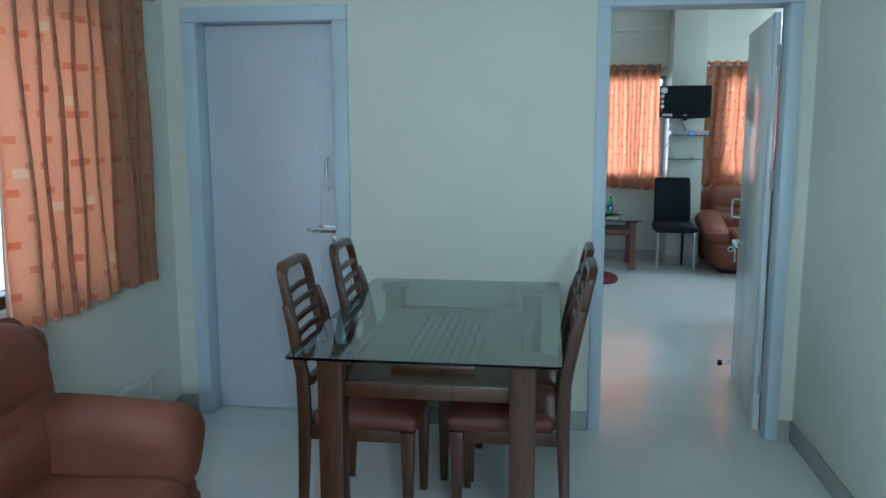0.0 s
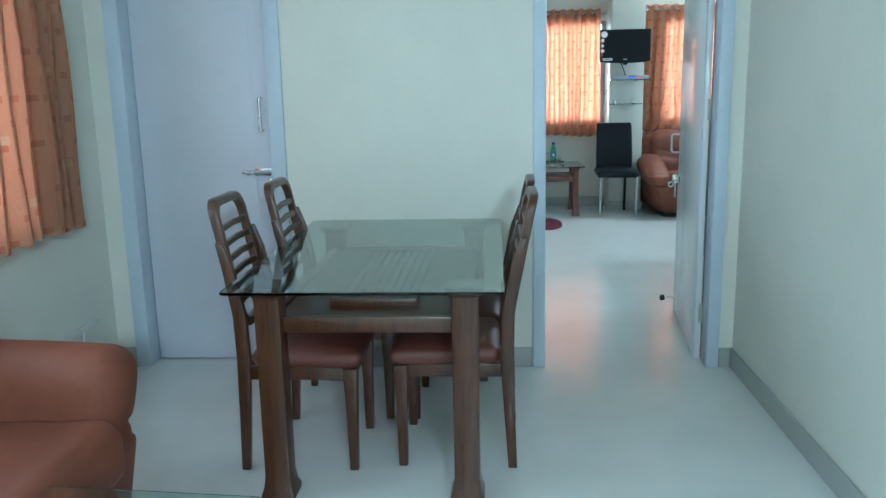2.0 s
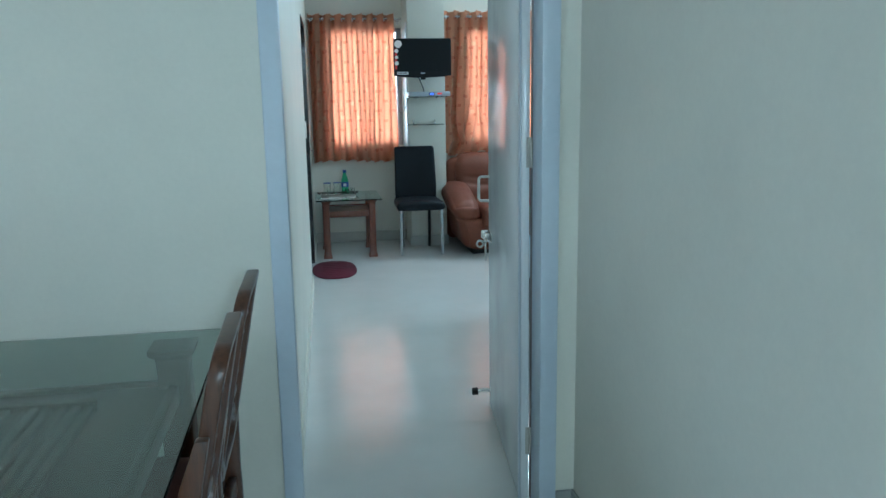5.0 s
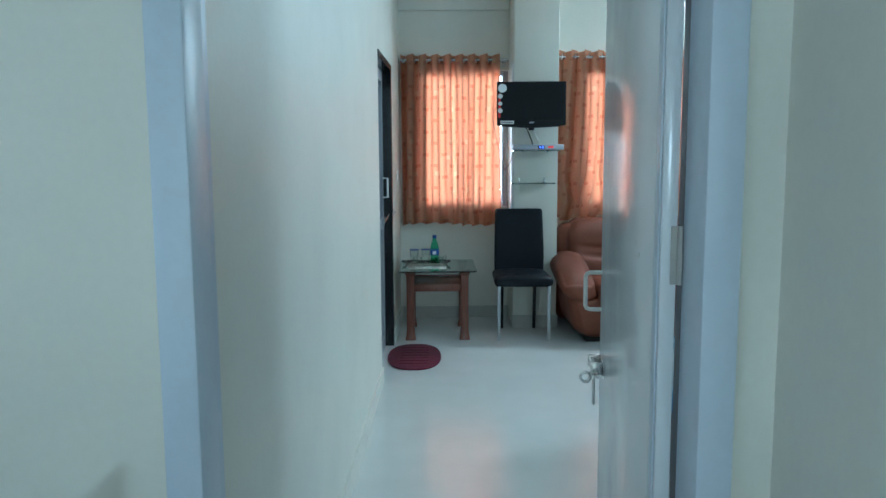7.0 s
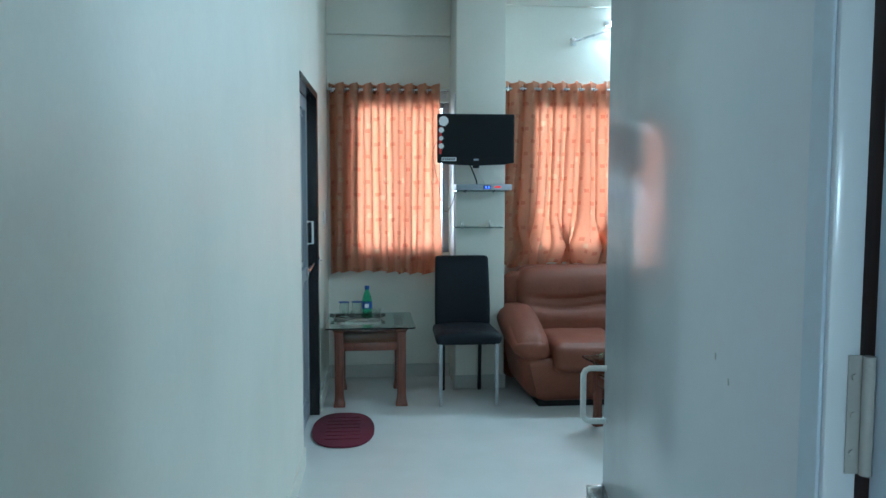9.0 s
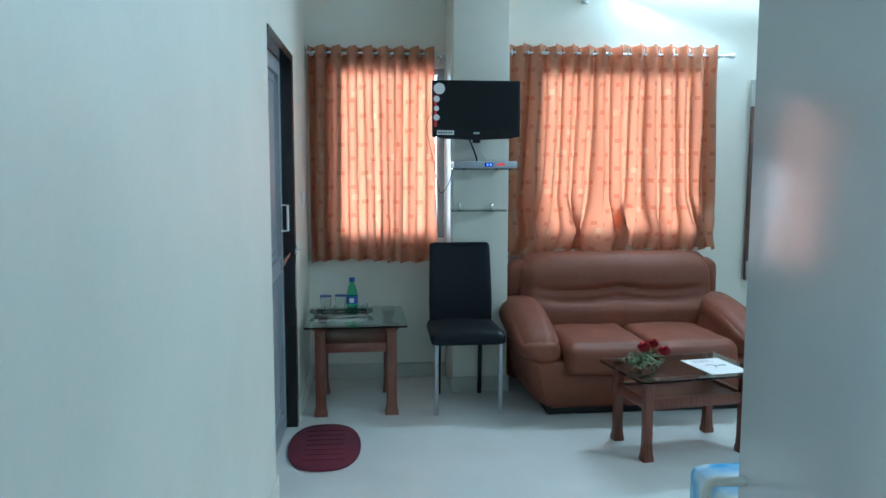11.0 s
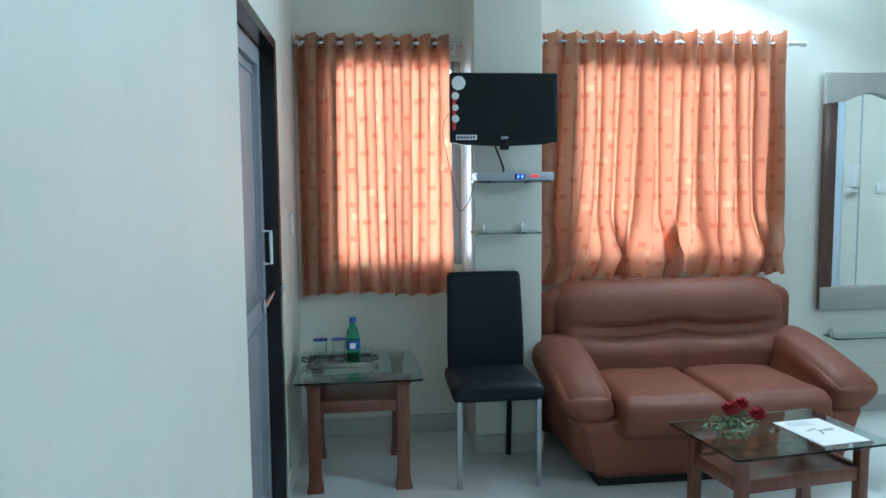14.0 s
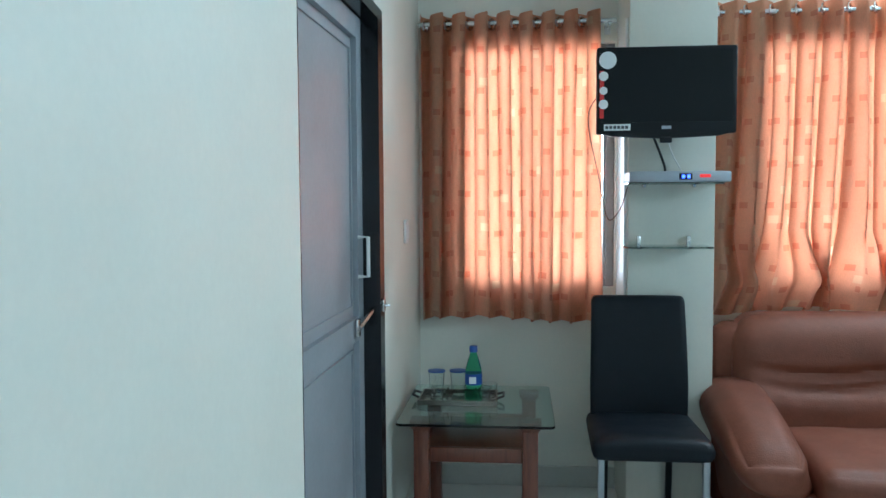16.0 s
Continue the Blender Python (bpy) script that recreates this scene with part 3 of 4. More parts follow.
def curtain_rod(length, at, rz, brackets, ends=(True, True)):
    th = thing("curtain_rod", at, "brushed steel curtain rod on wall brackets", "curtain rod", "curtain rods", rz)
    part("rod", sweep(bmesh.new(), [(0, 0, 0), (length, 0, 0)], 0.0115, 14), STEEL, th)
    for x, s, on in ((0, -1, ends[0]), (length, 1, ends[1])):
        if on:
            bm = sweep(bmesh.new(), [(x, 0, 0), (x + s * 0.008, 0, 0), (x + s * 0.010, 0, 0), (x + s * 0.035, 0, 0), (x + s * 0.042, 0, 0)], [0.014, 0.014, 0.020, 0.021, 0.012], 14)
            part("finial", bm, CHROME, th, "chrome finial")
    for x in brackets:
        bm = sweep(bmesh.new(), [(x, 0, -0.016), (x, 0.09, -0.016)], 0.007)
        add_box(bm, x - 0.014, x + 0.014, 0.086, 0.095, -0.045, 0.020, 0.003)
        add_box(bm, x - 0.008, x + 0.008, -0.016, 0.016, -0.020, -0.010, 0.002)
        part("bracket", bm, STEEL, th)
    return th


RY = W - 0.095
curtain_rod(0.89, (0.288, RY, 2.155), 0, (0.04, 0.86), (False, False))
curtain_rod(1.55, (1.552, RY, 2.175), 0, (0.06, 1.48), (False, True))
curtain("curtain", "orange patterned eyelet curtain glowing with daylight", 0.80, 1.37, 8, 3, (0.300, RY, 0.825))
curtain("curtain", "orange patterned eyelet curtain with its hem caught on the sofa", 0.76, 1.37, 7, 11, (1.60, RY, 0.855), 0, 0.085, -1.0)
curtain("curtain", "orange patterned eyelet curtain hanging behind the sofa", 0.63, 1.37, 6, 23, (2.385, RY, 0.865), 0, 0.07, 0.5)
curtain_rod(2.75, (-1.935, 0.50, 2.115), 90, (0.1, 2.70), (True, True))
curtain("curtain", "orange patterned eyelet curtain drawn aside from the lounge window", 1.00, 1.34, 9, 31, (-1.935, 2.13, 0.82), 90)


# ---- sofas ----
def sofa(at, rz, label, crease=True, drop=0.165, flare_by=1.0):
    """Two-seat leather sofa, facing local -y, origin on the floor at the middle of its back."""
    th = thing("sofa", at, label, "sofa", "leather sofas", rz)
    hw = 0.72

    def base_shape(q, p):
        f = max(0.0, min(1.0, (p.z - 0.03) / 0.35))
        return (p.x * (0.87 + 0.13 * f), p.y + (0.04 * (1 - f) if q.y < 0 else 0), p.z)

    part("base", soft(bmesh.new(), -hw, hw, -0.86, -0.06, 0.035, 0.33, 0.05, base_shape), LEATH, th)
    part("plinth", box(-hw * 0.85, hw * 0.85, -0.79, -0.10, 0.0, 0.06, 0.008), RUBBER, th, "black recessed plinth")

    def seat_shape(q, p):
        z = p.z
        if q.z > 0:
            z += 0.012 * (1 - q.x * q.x) * (1 - q.y * q.y) + (0.012 * noise.noise((p.x * 5 + 3, p.y * 5, 1.0)))
        y = p.y - (0.022 * (1 - q.z * q.z) if q.y < 0 else 0)
        return (p.x, y, z)

    for s in (-1, 1):
        x0, x1 = (-0.525, -0.003) if s < 0 else (0.003, 0.525)
        part("seat_cushion", soft(bmesh.new(), x0, x1, -0.885, -0.26, 0.235, 0.432, 0.055, seat_shape, 18), LEATH, th)

    def back_shape(q, p):
        f = (p.z - 0.36) / 0.52
        y = p.y + 0.14 * f
        z = p.z
        if q.y < 0:
            half = math.cos(math.pi * abs(abs(p.x) / 0.62 - 0.5))
            dip = 0.030 * math.sin(min(1, abs(p.x) / 0.62) * math.pi)
            for zc, depth in ((0.665, 0.030), (0.605, 0.024)):
                d = (p.z - (zc - dip)) / 0.022
                fade = max(0.0, 1 - (abs(p.x) / 0.60) ** 4)
                y += depth * math.exp(-d * d) * fade if crease else 0.5 * depth * math.exp(-d * d)
            y -= 0.020 * math.exp(-((p.z - 0.76) / 0.09) ** 2) + 0.022 * math.exp(-((p.z - 0.52) / 0.06) ** 2)
            y += 0.016 * math.exp(-(p.x / 0.020) ** 2) * (1 if p.z < 0.63 else 0.3)
            y += 0.006 * noise.noise((p.x * 22, 0.5, p.z * 4)) * math.exp(-((p.z - 0.55) / 0.06) ** 2) * 2
        if q.z > 0.3:
            z -= 0.035 * max(0.0, abs(q.x) - 0.72) / 0.28 + 0.006 * half if q.y < 0 else 0.03 * max(0.0, abs(q.x) - 0.72)
        return (p.x, y, z)

    part("backrest", soft(bmesh.new(), -0.655, 0.655, -0.34, -0.16, 0.36, 0.88, 0.095, back_shape, 46), LEATH, th)

    def shell_shape(q, p):
        return (p.x, p.y, p.z - 0.05 * max(0.0, abs(q.x) - 0.6))

    part("back_shell", soft(bmesh.new(), -0.735, 0.735, -0.17, -0.01, 0.05, 0.845, 0.07, shell_shape, 16), LEATH, th)

    for s in (-1, 1):
        def arm_shape(q, p):
            f = max(0.0, min(1.0, (p.z - 0.06) / 0.52))
            t = (p.y + 0.90) / 0.72
            flare = flare_by * (0.090 * f + 0.035 * math.exp(-((p.z - 0.50) / 0.10) ** 2)) * (1.0 if q.x * s > 0 else 0.55)
            z = p.z
            if q.z > -0.2:
                z -= drop * max(0.0, 1 - t) ** 1.7 * (q.z + 0.2) / 1.2
            y = p.y + (0.07 * (1 - f) if q.y < 0 else 0)
            if q.y < 0:
                y += 0.02 * math.exp(-((p.z - 0.36) / 0.02) ** 2)
            dent = 0.016 * math.exp(-((p.z - 0.375 + 0.05 * t) / 0.018) ** 2)
            thin = 0.025 * max(0.0, 1 - t) if q.x * s < 0 else 0.0
            return (p.x + s * thin + s * (flare - (dent if q.x * s > 0 else 0)) - s * 0.06, y, z)
        x0, x1 = (-0.76, -0.52) if s < 0 else (0.52, 0.76)
        part("arm", soft(bmesh.new(), x0, x1, -0.875, -0.12, 0.04, 0.615, 0.105, arm_shape, 26), LEATH, th)
    return th


sofa((2.285, W - 0.13, 0), 0, "tan brown leather two-seat sofa with creased backrest").scale = (0.975, 1.0, 1.0)
sofa((-1.86, 1.32, 0), 90, "tan brown leather sofa beneath the lounge window", True, 0.02, 0.55).scale = (1.0, 0.775, 1.06)


# ---- glass-topped tables ----
def leg_mesh(h, w, cap=True, splay=0.0):
    """Square tapered leg with a flared foot and a capital."""
    bm = bmesh.new()
    rings = [(w * 0.66, 0.0), (w * 0.66, 0.016), (w * 0.56, 0.040), (w * 0.50, 0.08), (w * 0.50, h - 0.05), (w * 0.52, h - 0.03)]
    rings += [(w * 0.72, h - 0.012), (w * 0.72, h)] if cap else [(w * 0.52, h)]
    lv = []
    for a, z in rings:
        lv.append([bm.verts.new((sx * a, sy * a, z)) for sx, sy in ((-1, -1), (1, -1), (1, 1), (-1, 1))])
    for a, b in zip(lv, lv[1:]):
        for k in range(4):
            bm.faces.new((a[k], a[(k + 1) % 4], b[(k + 1) % 4], b[k]))
    bm.faces.new(lv[0][::-1])
    bm.faces.new(lv[-1])
    bmesh.ops.bevel(bm, geom=[e for e in bm.edges if abs(e.verts[0].co.z - e.verts[1].co.z) > 0.01], offset=w * 0.07, segments=2, profile=0.5, affect="EDGES")
    return bm


def glass_table(name, label, at, rz, sx, sy, h, leg, inset, mat, group="", shelf=0.11, slats=0):
    th = thing(name, at, label, "table", group, rz)
    g = bmesh.new()
    r, pts = 0.02, []
    for cx, cy, a0 in ((sx / 2 - r, sy / 2 - r, 0), (-sx / 2 + r, sy / 2 - r, 90), (-sx / 2 + r, -sy / 2 + r, 180), (sx / 2 - r, -sy / 2 + r, 270)):
        pts += [(cx + r * math.cos(radians(a0 + a)), cy + r * math.sin(radians(a0 + a))) for a in (0, 30, 60, 90)]
    prism(g, pts, "z", h - 0.010, h, 0.002, 1)
    part("glass_top", g, GREENGL, th, "greenish glass top with rounded corners")
    lx, ly = sx / 2 - inset, sy / 2 - inset
    first = None
    for a, b in ((-1, -1), (1, -1), (1, 1), (-1, 1)):
        ob = part("leg", leg_mesh(h - 0.011, leg), mat, th, smooth=25) if first is None else new("leg", first.data)
        first = first or ob
        ob.parent, ob.location = th, (a * lx, b * ly, 0)
    zr, hl = h - shelf, leg * 0.5
    for s in (-1, 1):
        part("rail", box(-lx + hl, lx - hl, s * ly - 0.013, s * ly + 0.013, zr - 0.055, zr, 0.004), mat, th)
        part("rail", box(s * lx - 0.013, s * lx + 0.013, -ly + hl, ly - hl, zr - 0.055, zr, 0.004), mat, th)
    part("shelf", box(-lx + 0.014, lx - 0.014, -ly + 0.014, ly - 0.014, zr - 0.03, zr - 0.012, 0.003), mat, th)
    if slats:
        n = slats
        for i in range(n):
            x = -lx * 0.42 + lx * 0.84 * i / (n - 1)
            part("slat", box(x - 0.011, x + 0.011, -ly * 0.72, ly * 0.72, zr - 0.008, zr + 0.012, 0.003, 1), mat, th)
        for s in (-1, 1):
            part("slat_batten", box(-lx * 0.47, lx * 0.47, s * ly * 0.72 - 0.02, s * ly * 0.72 + 0.02, zr - 0.012, zr + 0.02, 0.004), mat, th)
    return th


glass_table("dining_table", "dark brown wooden dining table with a greenish glass top", (-0.49, 2.815, 0), 0, 0.92, 1.41, 0.765, 0.088, 0.13, WOOD, "", 0.115, 9)
glass_table("side_table", "red-brown wooden side table with glass top under the window", (0.585, 8.49, 0), 0, 0.59, 0.64, 0.535, 0.058, 0.09, WOODR, "small glass tables")
glass_table("coffee_table", "red-brown wooden coffee table with glass top beside the sofa", (2.245, 7.57, 0), 8, 0.695, 0.475, 0.42, 0.042, 0.08, WOODR, "small glass tables")
glass_table("coffee_table", "wooden coffee table with glass top before the lounge sofa", (-0.96, 0.98, 0), -4, 0.62, 0.92, 0.44, 0.062, 0.10, WOODR, "small glass tables")


# ---- dining chairs ----
def dining_chair():
    th = thing("dining_chair", (0, 0, 0), "brown wooden dining chair with slatted back and leather seat", "chair", "chairs round the dining table")
    for s in (-1, 1):
        bm = bmesh.new()
        path = [(0.215, 0.0, 0.016), (0.205, 0.20, 0.020), (0.195, 0.44, 0.025), (0.200, 0.60, 0.024), (0.232, 0.78, 0.020), (0.258, 0.87, 0.012)]
        lv = []
        for y, z, a in path:
            lv.append([bm.verts.new((s * 0.195 + dx * 0.013, y + dy * a, z)) for dx, dy in ((-1, -1), (1, -1), (1, 1), (-1, 1))])
        for a, b in zip(lv, lv[1:]):
            for k in range(4):
                bm.faces.new((a[k], a[(k + 1) % 4], b[(k + 1) % 4], b[k]))
        bm.faces.new(lv[0][::-1])
        bm.faces.new(lv[-1])
        bmesh.ops.recalc_face_normals(bm, faces=bm.faces)
        bmesh.ops.bevel(bm, geom=bm.edges[:], offset=0.004, segments=2, profile=0.5, affect="EDGES", clamp_overlap=True)
        part("back_leg", bm, WOOD, th)
        bm = bmesh.new()
        lv = []
        for z, a in ((0.0, 0.016), (0.25, 0.021), (0.40, 0.026)):
            lv.append([bm.verts.new((s * 0.185 + dx * a, -0.195 + dy * a, z)) for dx, dy in ((-1, -1), (1, -1), (1, 1), (-1, 1))])
        for a, b in zip(lv, lv[1:]):
            for k in range(4):
                bm.faces.new((a[k], a[(k + 1) % 4], b[(k + 1) % 4], b[k]))
        bm.faces.new(lv[0][::-1])
        bm.faces.new(lv[-1])
        bmesh.ops.recalc_face_normals(bm, faces=bm.faces)
        bmesh.ops.bevel(bm, geom=bm.edges[:], offset=0.004, segments=2, profile=0.5, affect="EDGES", clamp_overlap=True)
        part("front_leg", bm, WOOD, th)
        part("seat_rail", box(s * 0.185 - 0.012, s * 0.185 + 0.012, -0.17, 0.175, 0.355, 0.405, 0.003), WOOD, th)
    part("seat_rail", box(-0.16, 0.16, -0.208, -0.184, 0.355, 0.405, 0.003), WOOD, th)
    part("seat_rail", box(-0.18, 0.18, 0.185, 0.209, 0.355, 0.405, 0.003), WOOD, th)

    def pad(q, p):
        return (p.x * (1.0 - 0.04 * q.y), p.y, p.z + (0.020 * (1 - q.x ** 2) * (1 - q.y ** 2) if q.z > 0 else 0))
    part("seat", soft(bmesh.new(), -0.215, 0.215, -0.235, 0.170, 0.398, 0.470, 0.035, pad), SEATL, th, "padded brown leather seat")

    def lean(z):
        return 0.198 + max(0.0, z - 0.52) * 0.155 + max(0.0, z - 0.8) * 0.10
    ring = []
    for cx, cz, a0 in ((0.105, 0.955, 0), (-0.105, 0.955, 90), (-0.105, 0.60, 180), (0.105, 0.60, 270)):
        for a in range(0, 91, 18):
            x, z = cx + 0.062 * math.cos(radians(a0 + a)), cz + 0.062 * math.sin(radians(a0 + a))
            ring.append((x, z))
    bm = bmesh.new()
    n = len(ring)
    rows = []
    for i, (x, z) in enumerate(ring):
        cx, cz = x * 0.80, 0.7775 + (z - 0.7775) * 0.88
        y = lean(z) - 0.03 * (1 - (x / 0.17) ** 2) * 0
        rows.append([bm.verts.new((x, y - 0.016, z)), bm.verts.new((x, y + 0.016, z)), bm.verts.new((cx, lean(cz) + 0.016, cz)), bm.verts.new((cx, lean(cz) - 0.016, cz))])
    for i in range(n):
        a, b = rows[i], rows[(i + 1) % n]
        for k in range(4):
            bm.faces.new((a[k], a[(k + 1) % 4], b[(k + 1) % 4], b[k]))
    bmesh.ops.recalc_face_normals(bm, faces=bm.faces)
    bmesh.ops.bevel(bm, geom=[e for e in bm.edges if e.calc_face_angle(0) > 0.9], offset=0.005, segments=2, profile=0.5, affect="EDGES", clamp_overlap=True)
    part("back_frame", bm, WOOD, th)
    for i in range(6):
        z = 0.635 + 0.054 * i
        bm = prism(bmesh.new(), [(-0.132, z - 0.011), (0.0, z - 0.004), (0.132, z - 0.011), (0.132, z + 0.013), (0.0, z + 0.020), (-0.132, z + 0.013)], "y", lean(z) - 0.008, lean(z) + 0.008, 0.003, 1)
        part("back_slat", bm, WOOD, th)
    for s in (-1, 1):
        part("back_block", box(s * 0.175 - 0.018, s * 0.175 + 0.018, 0.203, 0.227, 0.60, 0.66, 0.003), WOOD, th)
    return th


dc = dining_chair()
dc.matrix_basis = pose(-0.215, 2.65, 0, 0, 0, -90)
copy_thing(dc, pose(-0.205, 3.075, 0, 0, 0, -91))
copy_thing(dc, pose(-0.785, 2.61, 0, 0, 0, 90))
copy_thing(dc, pose(-0.715, 3.08, 0, 0, 0, 91))


# ---- black chair ----
bc = thing("black_chair", (1.232, 8.40, 0), "black leather high-backed chair with chrome legs before the pillar", "chair")


def seat_curve(q, p):
    return (p.x * (1 - 0.03 * q.y), p.y, p.z + (0.012 * (1 - q.x ** 2) if q.z > 0 else 0) - (0.03 * (-q.y - 0.7) if q.y < -0.7 else 0))


part("seat", soft(bmesh.new(), -0.215, 0.215, -0.235, 0.205, 0.415, 0.490, 0.034, seat_curve), BLACKL, bc)


def back_curve(q, p):
    f = (p.z - 0.44) / 0.53
    return (p.x * (1.0 - 0.06 * abs(f - 0.3)), p.y + 0.075 * f * f + 0.01 * q.x ** 2 * -1, p.z)


part("backrest", soft(bmesh.new(), -0.196, 0.196, 0.135, 0.180, 0.44, 0.965, 0.022, back_curve, 18), BLACKL, bc)
for s in (-1, 1):
    part("leg", add_box(bmesh.new(), s * 0.187 - 0.012, s * 0.187 + 0.012, -0.225, -0.201, 0, 0.42, 0.004), SATIN, bc, "satin steel front leg")
    bm = bmesh.new()
    prism(bm, [(0.205, 0.0), (0.230, 0.0), (0.195, 0.42), (0.170, 0.42)], "x", s * 0.130 - 0.012, s * 0.130 + 0.012, 0.003, 1)
    # Shade behind the seat is put into the colour: back legs near black.
    part("leg", bm, TVBLACK, bc, "back leg coloured dark for the shade under the seat")
    part("seat_rail", box(s * 0.187 - 0.011, s * 0.187 + 0.011, -0.20, 0.175, 0.395, 0.418, 0.003), STEEL, bc)


# ---- television, receiver and shelves on the pillar ----
tv = thing("television", (1.307, P - 0.22, 1.775), "black flat television with stickers on a wall arm", "television")
bm = box(-0.262, 0.262, 0.0, 0.045, -0.165, 0.165, 0.008, 3)
add_box(bm, -0.18, 0.18, 0.045, 0.085, -0.12, 0.12, 0.012, 2)
housing = part("housing", bm, TVBLACK, tv)
part("screen", box(-0.243, 0.243, -0.002, 0.001, -0.122, 0.150), SCREEN, tv, "dark switched-off screen")
bm = bmesh.new()
prism(bm, [(-0.255, -0.160), (0.255, -0.160), (0.20, -0.174), (0.0, -0.183), (-0.20, -0.174)], "y", 0.001, 0.03)
part("chin", bm, TVBLACK, tv)
part("sensor", box(-0.022, 0.022, -0.004, 0.02, -0.200, -0.178, 0.004), TVBLACK, tv)
part("badge", box(-0.018, 0.018, -0.004, 0.0, -0.148, -0.136, 0.001, 1), SILVERP, housing, "small silver maker badge")
for z, r in ((0.115, 0.033), (0.055, 0.018), (0.0, 0.015), (-0.052, 0.018)):
    part("sticker", sweep(bmesh.new(), [(-0.222 if r > 0.03 else -0.238, -0.0045, z), (-0.222 if r > 0.03 else -0.238, -0.0025, z)], r, 20), PAPER, housing, "round white sticker")
part("sticker_strip", box(-0.252, -0.236, -0.0035, -0.0022, -0.105, 0.075), REDP, housing, "red sticker strip")
part("label_strip", box(-0.235, -0.135, -0.0045, -0.0022, -0.152, -0.128), PAPER, housing, "white label strip")
for i in range(6):
    part("label_bar", box(-0.230 + 0.015 * i, -0.219 + 0.015 * i, -0.006, -0.0047, -0.146, -0.134), INK, tv)
bm = box(-0.03, 0.03, 0.085, 0.12, -0.05, 0.05, 0.004)
add_box(bm, -0.015, 0.015, 0.115, 0.205, -0.02, 0.02, 0.003)
add_box(bm, -0.05, 0.05, 0.205, 0.2195, -0.10, 0.10, 0.003)
part("wall_arm", bm, TVBLACK, tv)


def glass_shelf(at, sx, sy, label, clips, rz=0):
    th = thing("glass_shelf", at, label, "shelf", "glass wall shelves", rz)
    part("glass", box(-sx / 2, sx / 2, -sy, -0.003, 0, 0.008, 0.0015, 1), GREENGL, th)
    for x in clips:
        bm = sweep(bmesh.new(), [(x, -0.001, 0.004), (x, -0.03, 0.004)], 0.009, 12)
        add_box(bm, x - 0.008, x + 0.008, -0.034, -0.014, -0.010, 0.045, 0.003)
        part("clip", bm, STEEL, th, "steel shelf clip")
    return th


glass_shelf((1.335, P, 1.165), 0.335, 0.17, "small empty glass shelf on the pillar", (-0.10, 0.10))
glass_shelf((1.355, P, 1.417), 0.36, 0.19, "small glass shelf holding a receiver", (-0.10, 0.10))
sb = thing("set_top_box", (1.372, P - 0.10, 1.4255), "silver set-top box with blue and red lights", "set-top box")
bm = bmesh.new()
prism(bm, [(-0.195, -0.075), (-0.165, -0.095), (0.150, -0.095), (0.195, -0.060), (0.195, 0.08), (-0.195, 0.08)], "z", 0, 0.042, 0.006, 2)
part("body", bm, SILVERP, sb)
disp = part("display", box(-0.010, 0.040, -0.0985, -0.0945, 0.009, 0.033, 0.003), TVBLACK, sb)
for x in (0.000, 0.020):
    part("digit", box(x, x + 0.012, -0.0995, -0.0987, 0.014, 0.028), LEDBLUE, disp, "glowing blue digit")
part("red_lamp", box(0.068, 0.108, -0.0975, -0.0945, 0.017, 0.029, 0.001, 1), LEDRED, sb, "red panel")


def cable(label, pts, r=0.003, mat=RUBBER, name="cable"):
    """A cable through points, smoothed."""
    pts = [Vector(p) for p in pts]
    out = []
    for i in range(len(pts) - 1):
        p0, p1, p2, p3 = pts[max(i - 1, 0)], pts[i], pts[i + 1], pts[min(i + 2, len(pts) - 1)]
        for k in range(6):
            u = k / 6
            out.append(0.5 * (2 * p1 + (p2 - p0) * u + (2 * p0 - 5 * p1 + 4 * p2 - p3) * u * u + (3 * p1 - p0 - 3 * p2 + p3) * u ** 3))
    out.append(pts[-1])
    return tagged(part(name, sweep(bmesh.new(), out, r, 7), mat), label, "cable")


cable("black cable from television down to the receiver", [(1.26, P - 0.15, 1.62), (1.29, P - 0.10, 1.58), (1.33, P - 0.05, 1.50), (1.34, P - 0.02, 1.4685)], 0.005)
cable("pale cable looped behind the television", [(1.32, P - 0.14, 1.62), (1.36, P - 0.06, 1.54), (1.42, P - 0.02, 1.45)], 0.0025, WHITEP)
cable("thin brown cable looped beside the pillar", [(1.06, P - 0.18, 1.77), (1.02, P - 0.12, 1.68), (1.07, P - 0.05, 1.45), (1.11, P - 0.03, 1.28), (1.16, P - 0.02, 1.32), (1.19, P - 0.02, 1.41)], 0.0022, WOODD)
cable("white conduit down the pillar side", [(1.187, P + 0.02, 0.9), (1.187, P + 0.02, 1.6), (1.187, P + 0.02, 2.1)], 0.007, WHITEP, "conduit")


# ---- on the side table ----
tr = thing("tray", (0.50, 8.54, 0.535), "steel serving tray with tumblers on the side table", "tray")
bm = box(-0.16, 0.16, -0.10, 0.10, 0, 0.006, 0.002)
for b in ((-0.16, 0.16, -0.10, -0.092), (-0.16, 0.16, 0.092, 0.10), (-0.16, -0.152, -0.092, 0.092), (0.152, 0.16, -0.092, 0.092)):
    add_box(bm, *b, 0.004, 0.022, 0.001, 1)
part("dish", bm, TRAYM, tr)
for s in (-1, 1):
    part("handle", sweep(bmesh.new(), [(s * 0.158, -0.04, 0.018), (s * 0.185, -0.035, 0.028), (s * 0.185, 0.035, 0.028), (s * 0.158, 0.04, 0.018)], 0.005), RUBBER, tr, "dark tray handle")
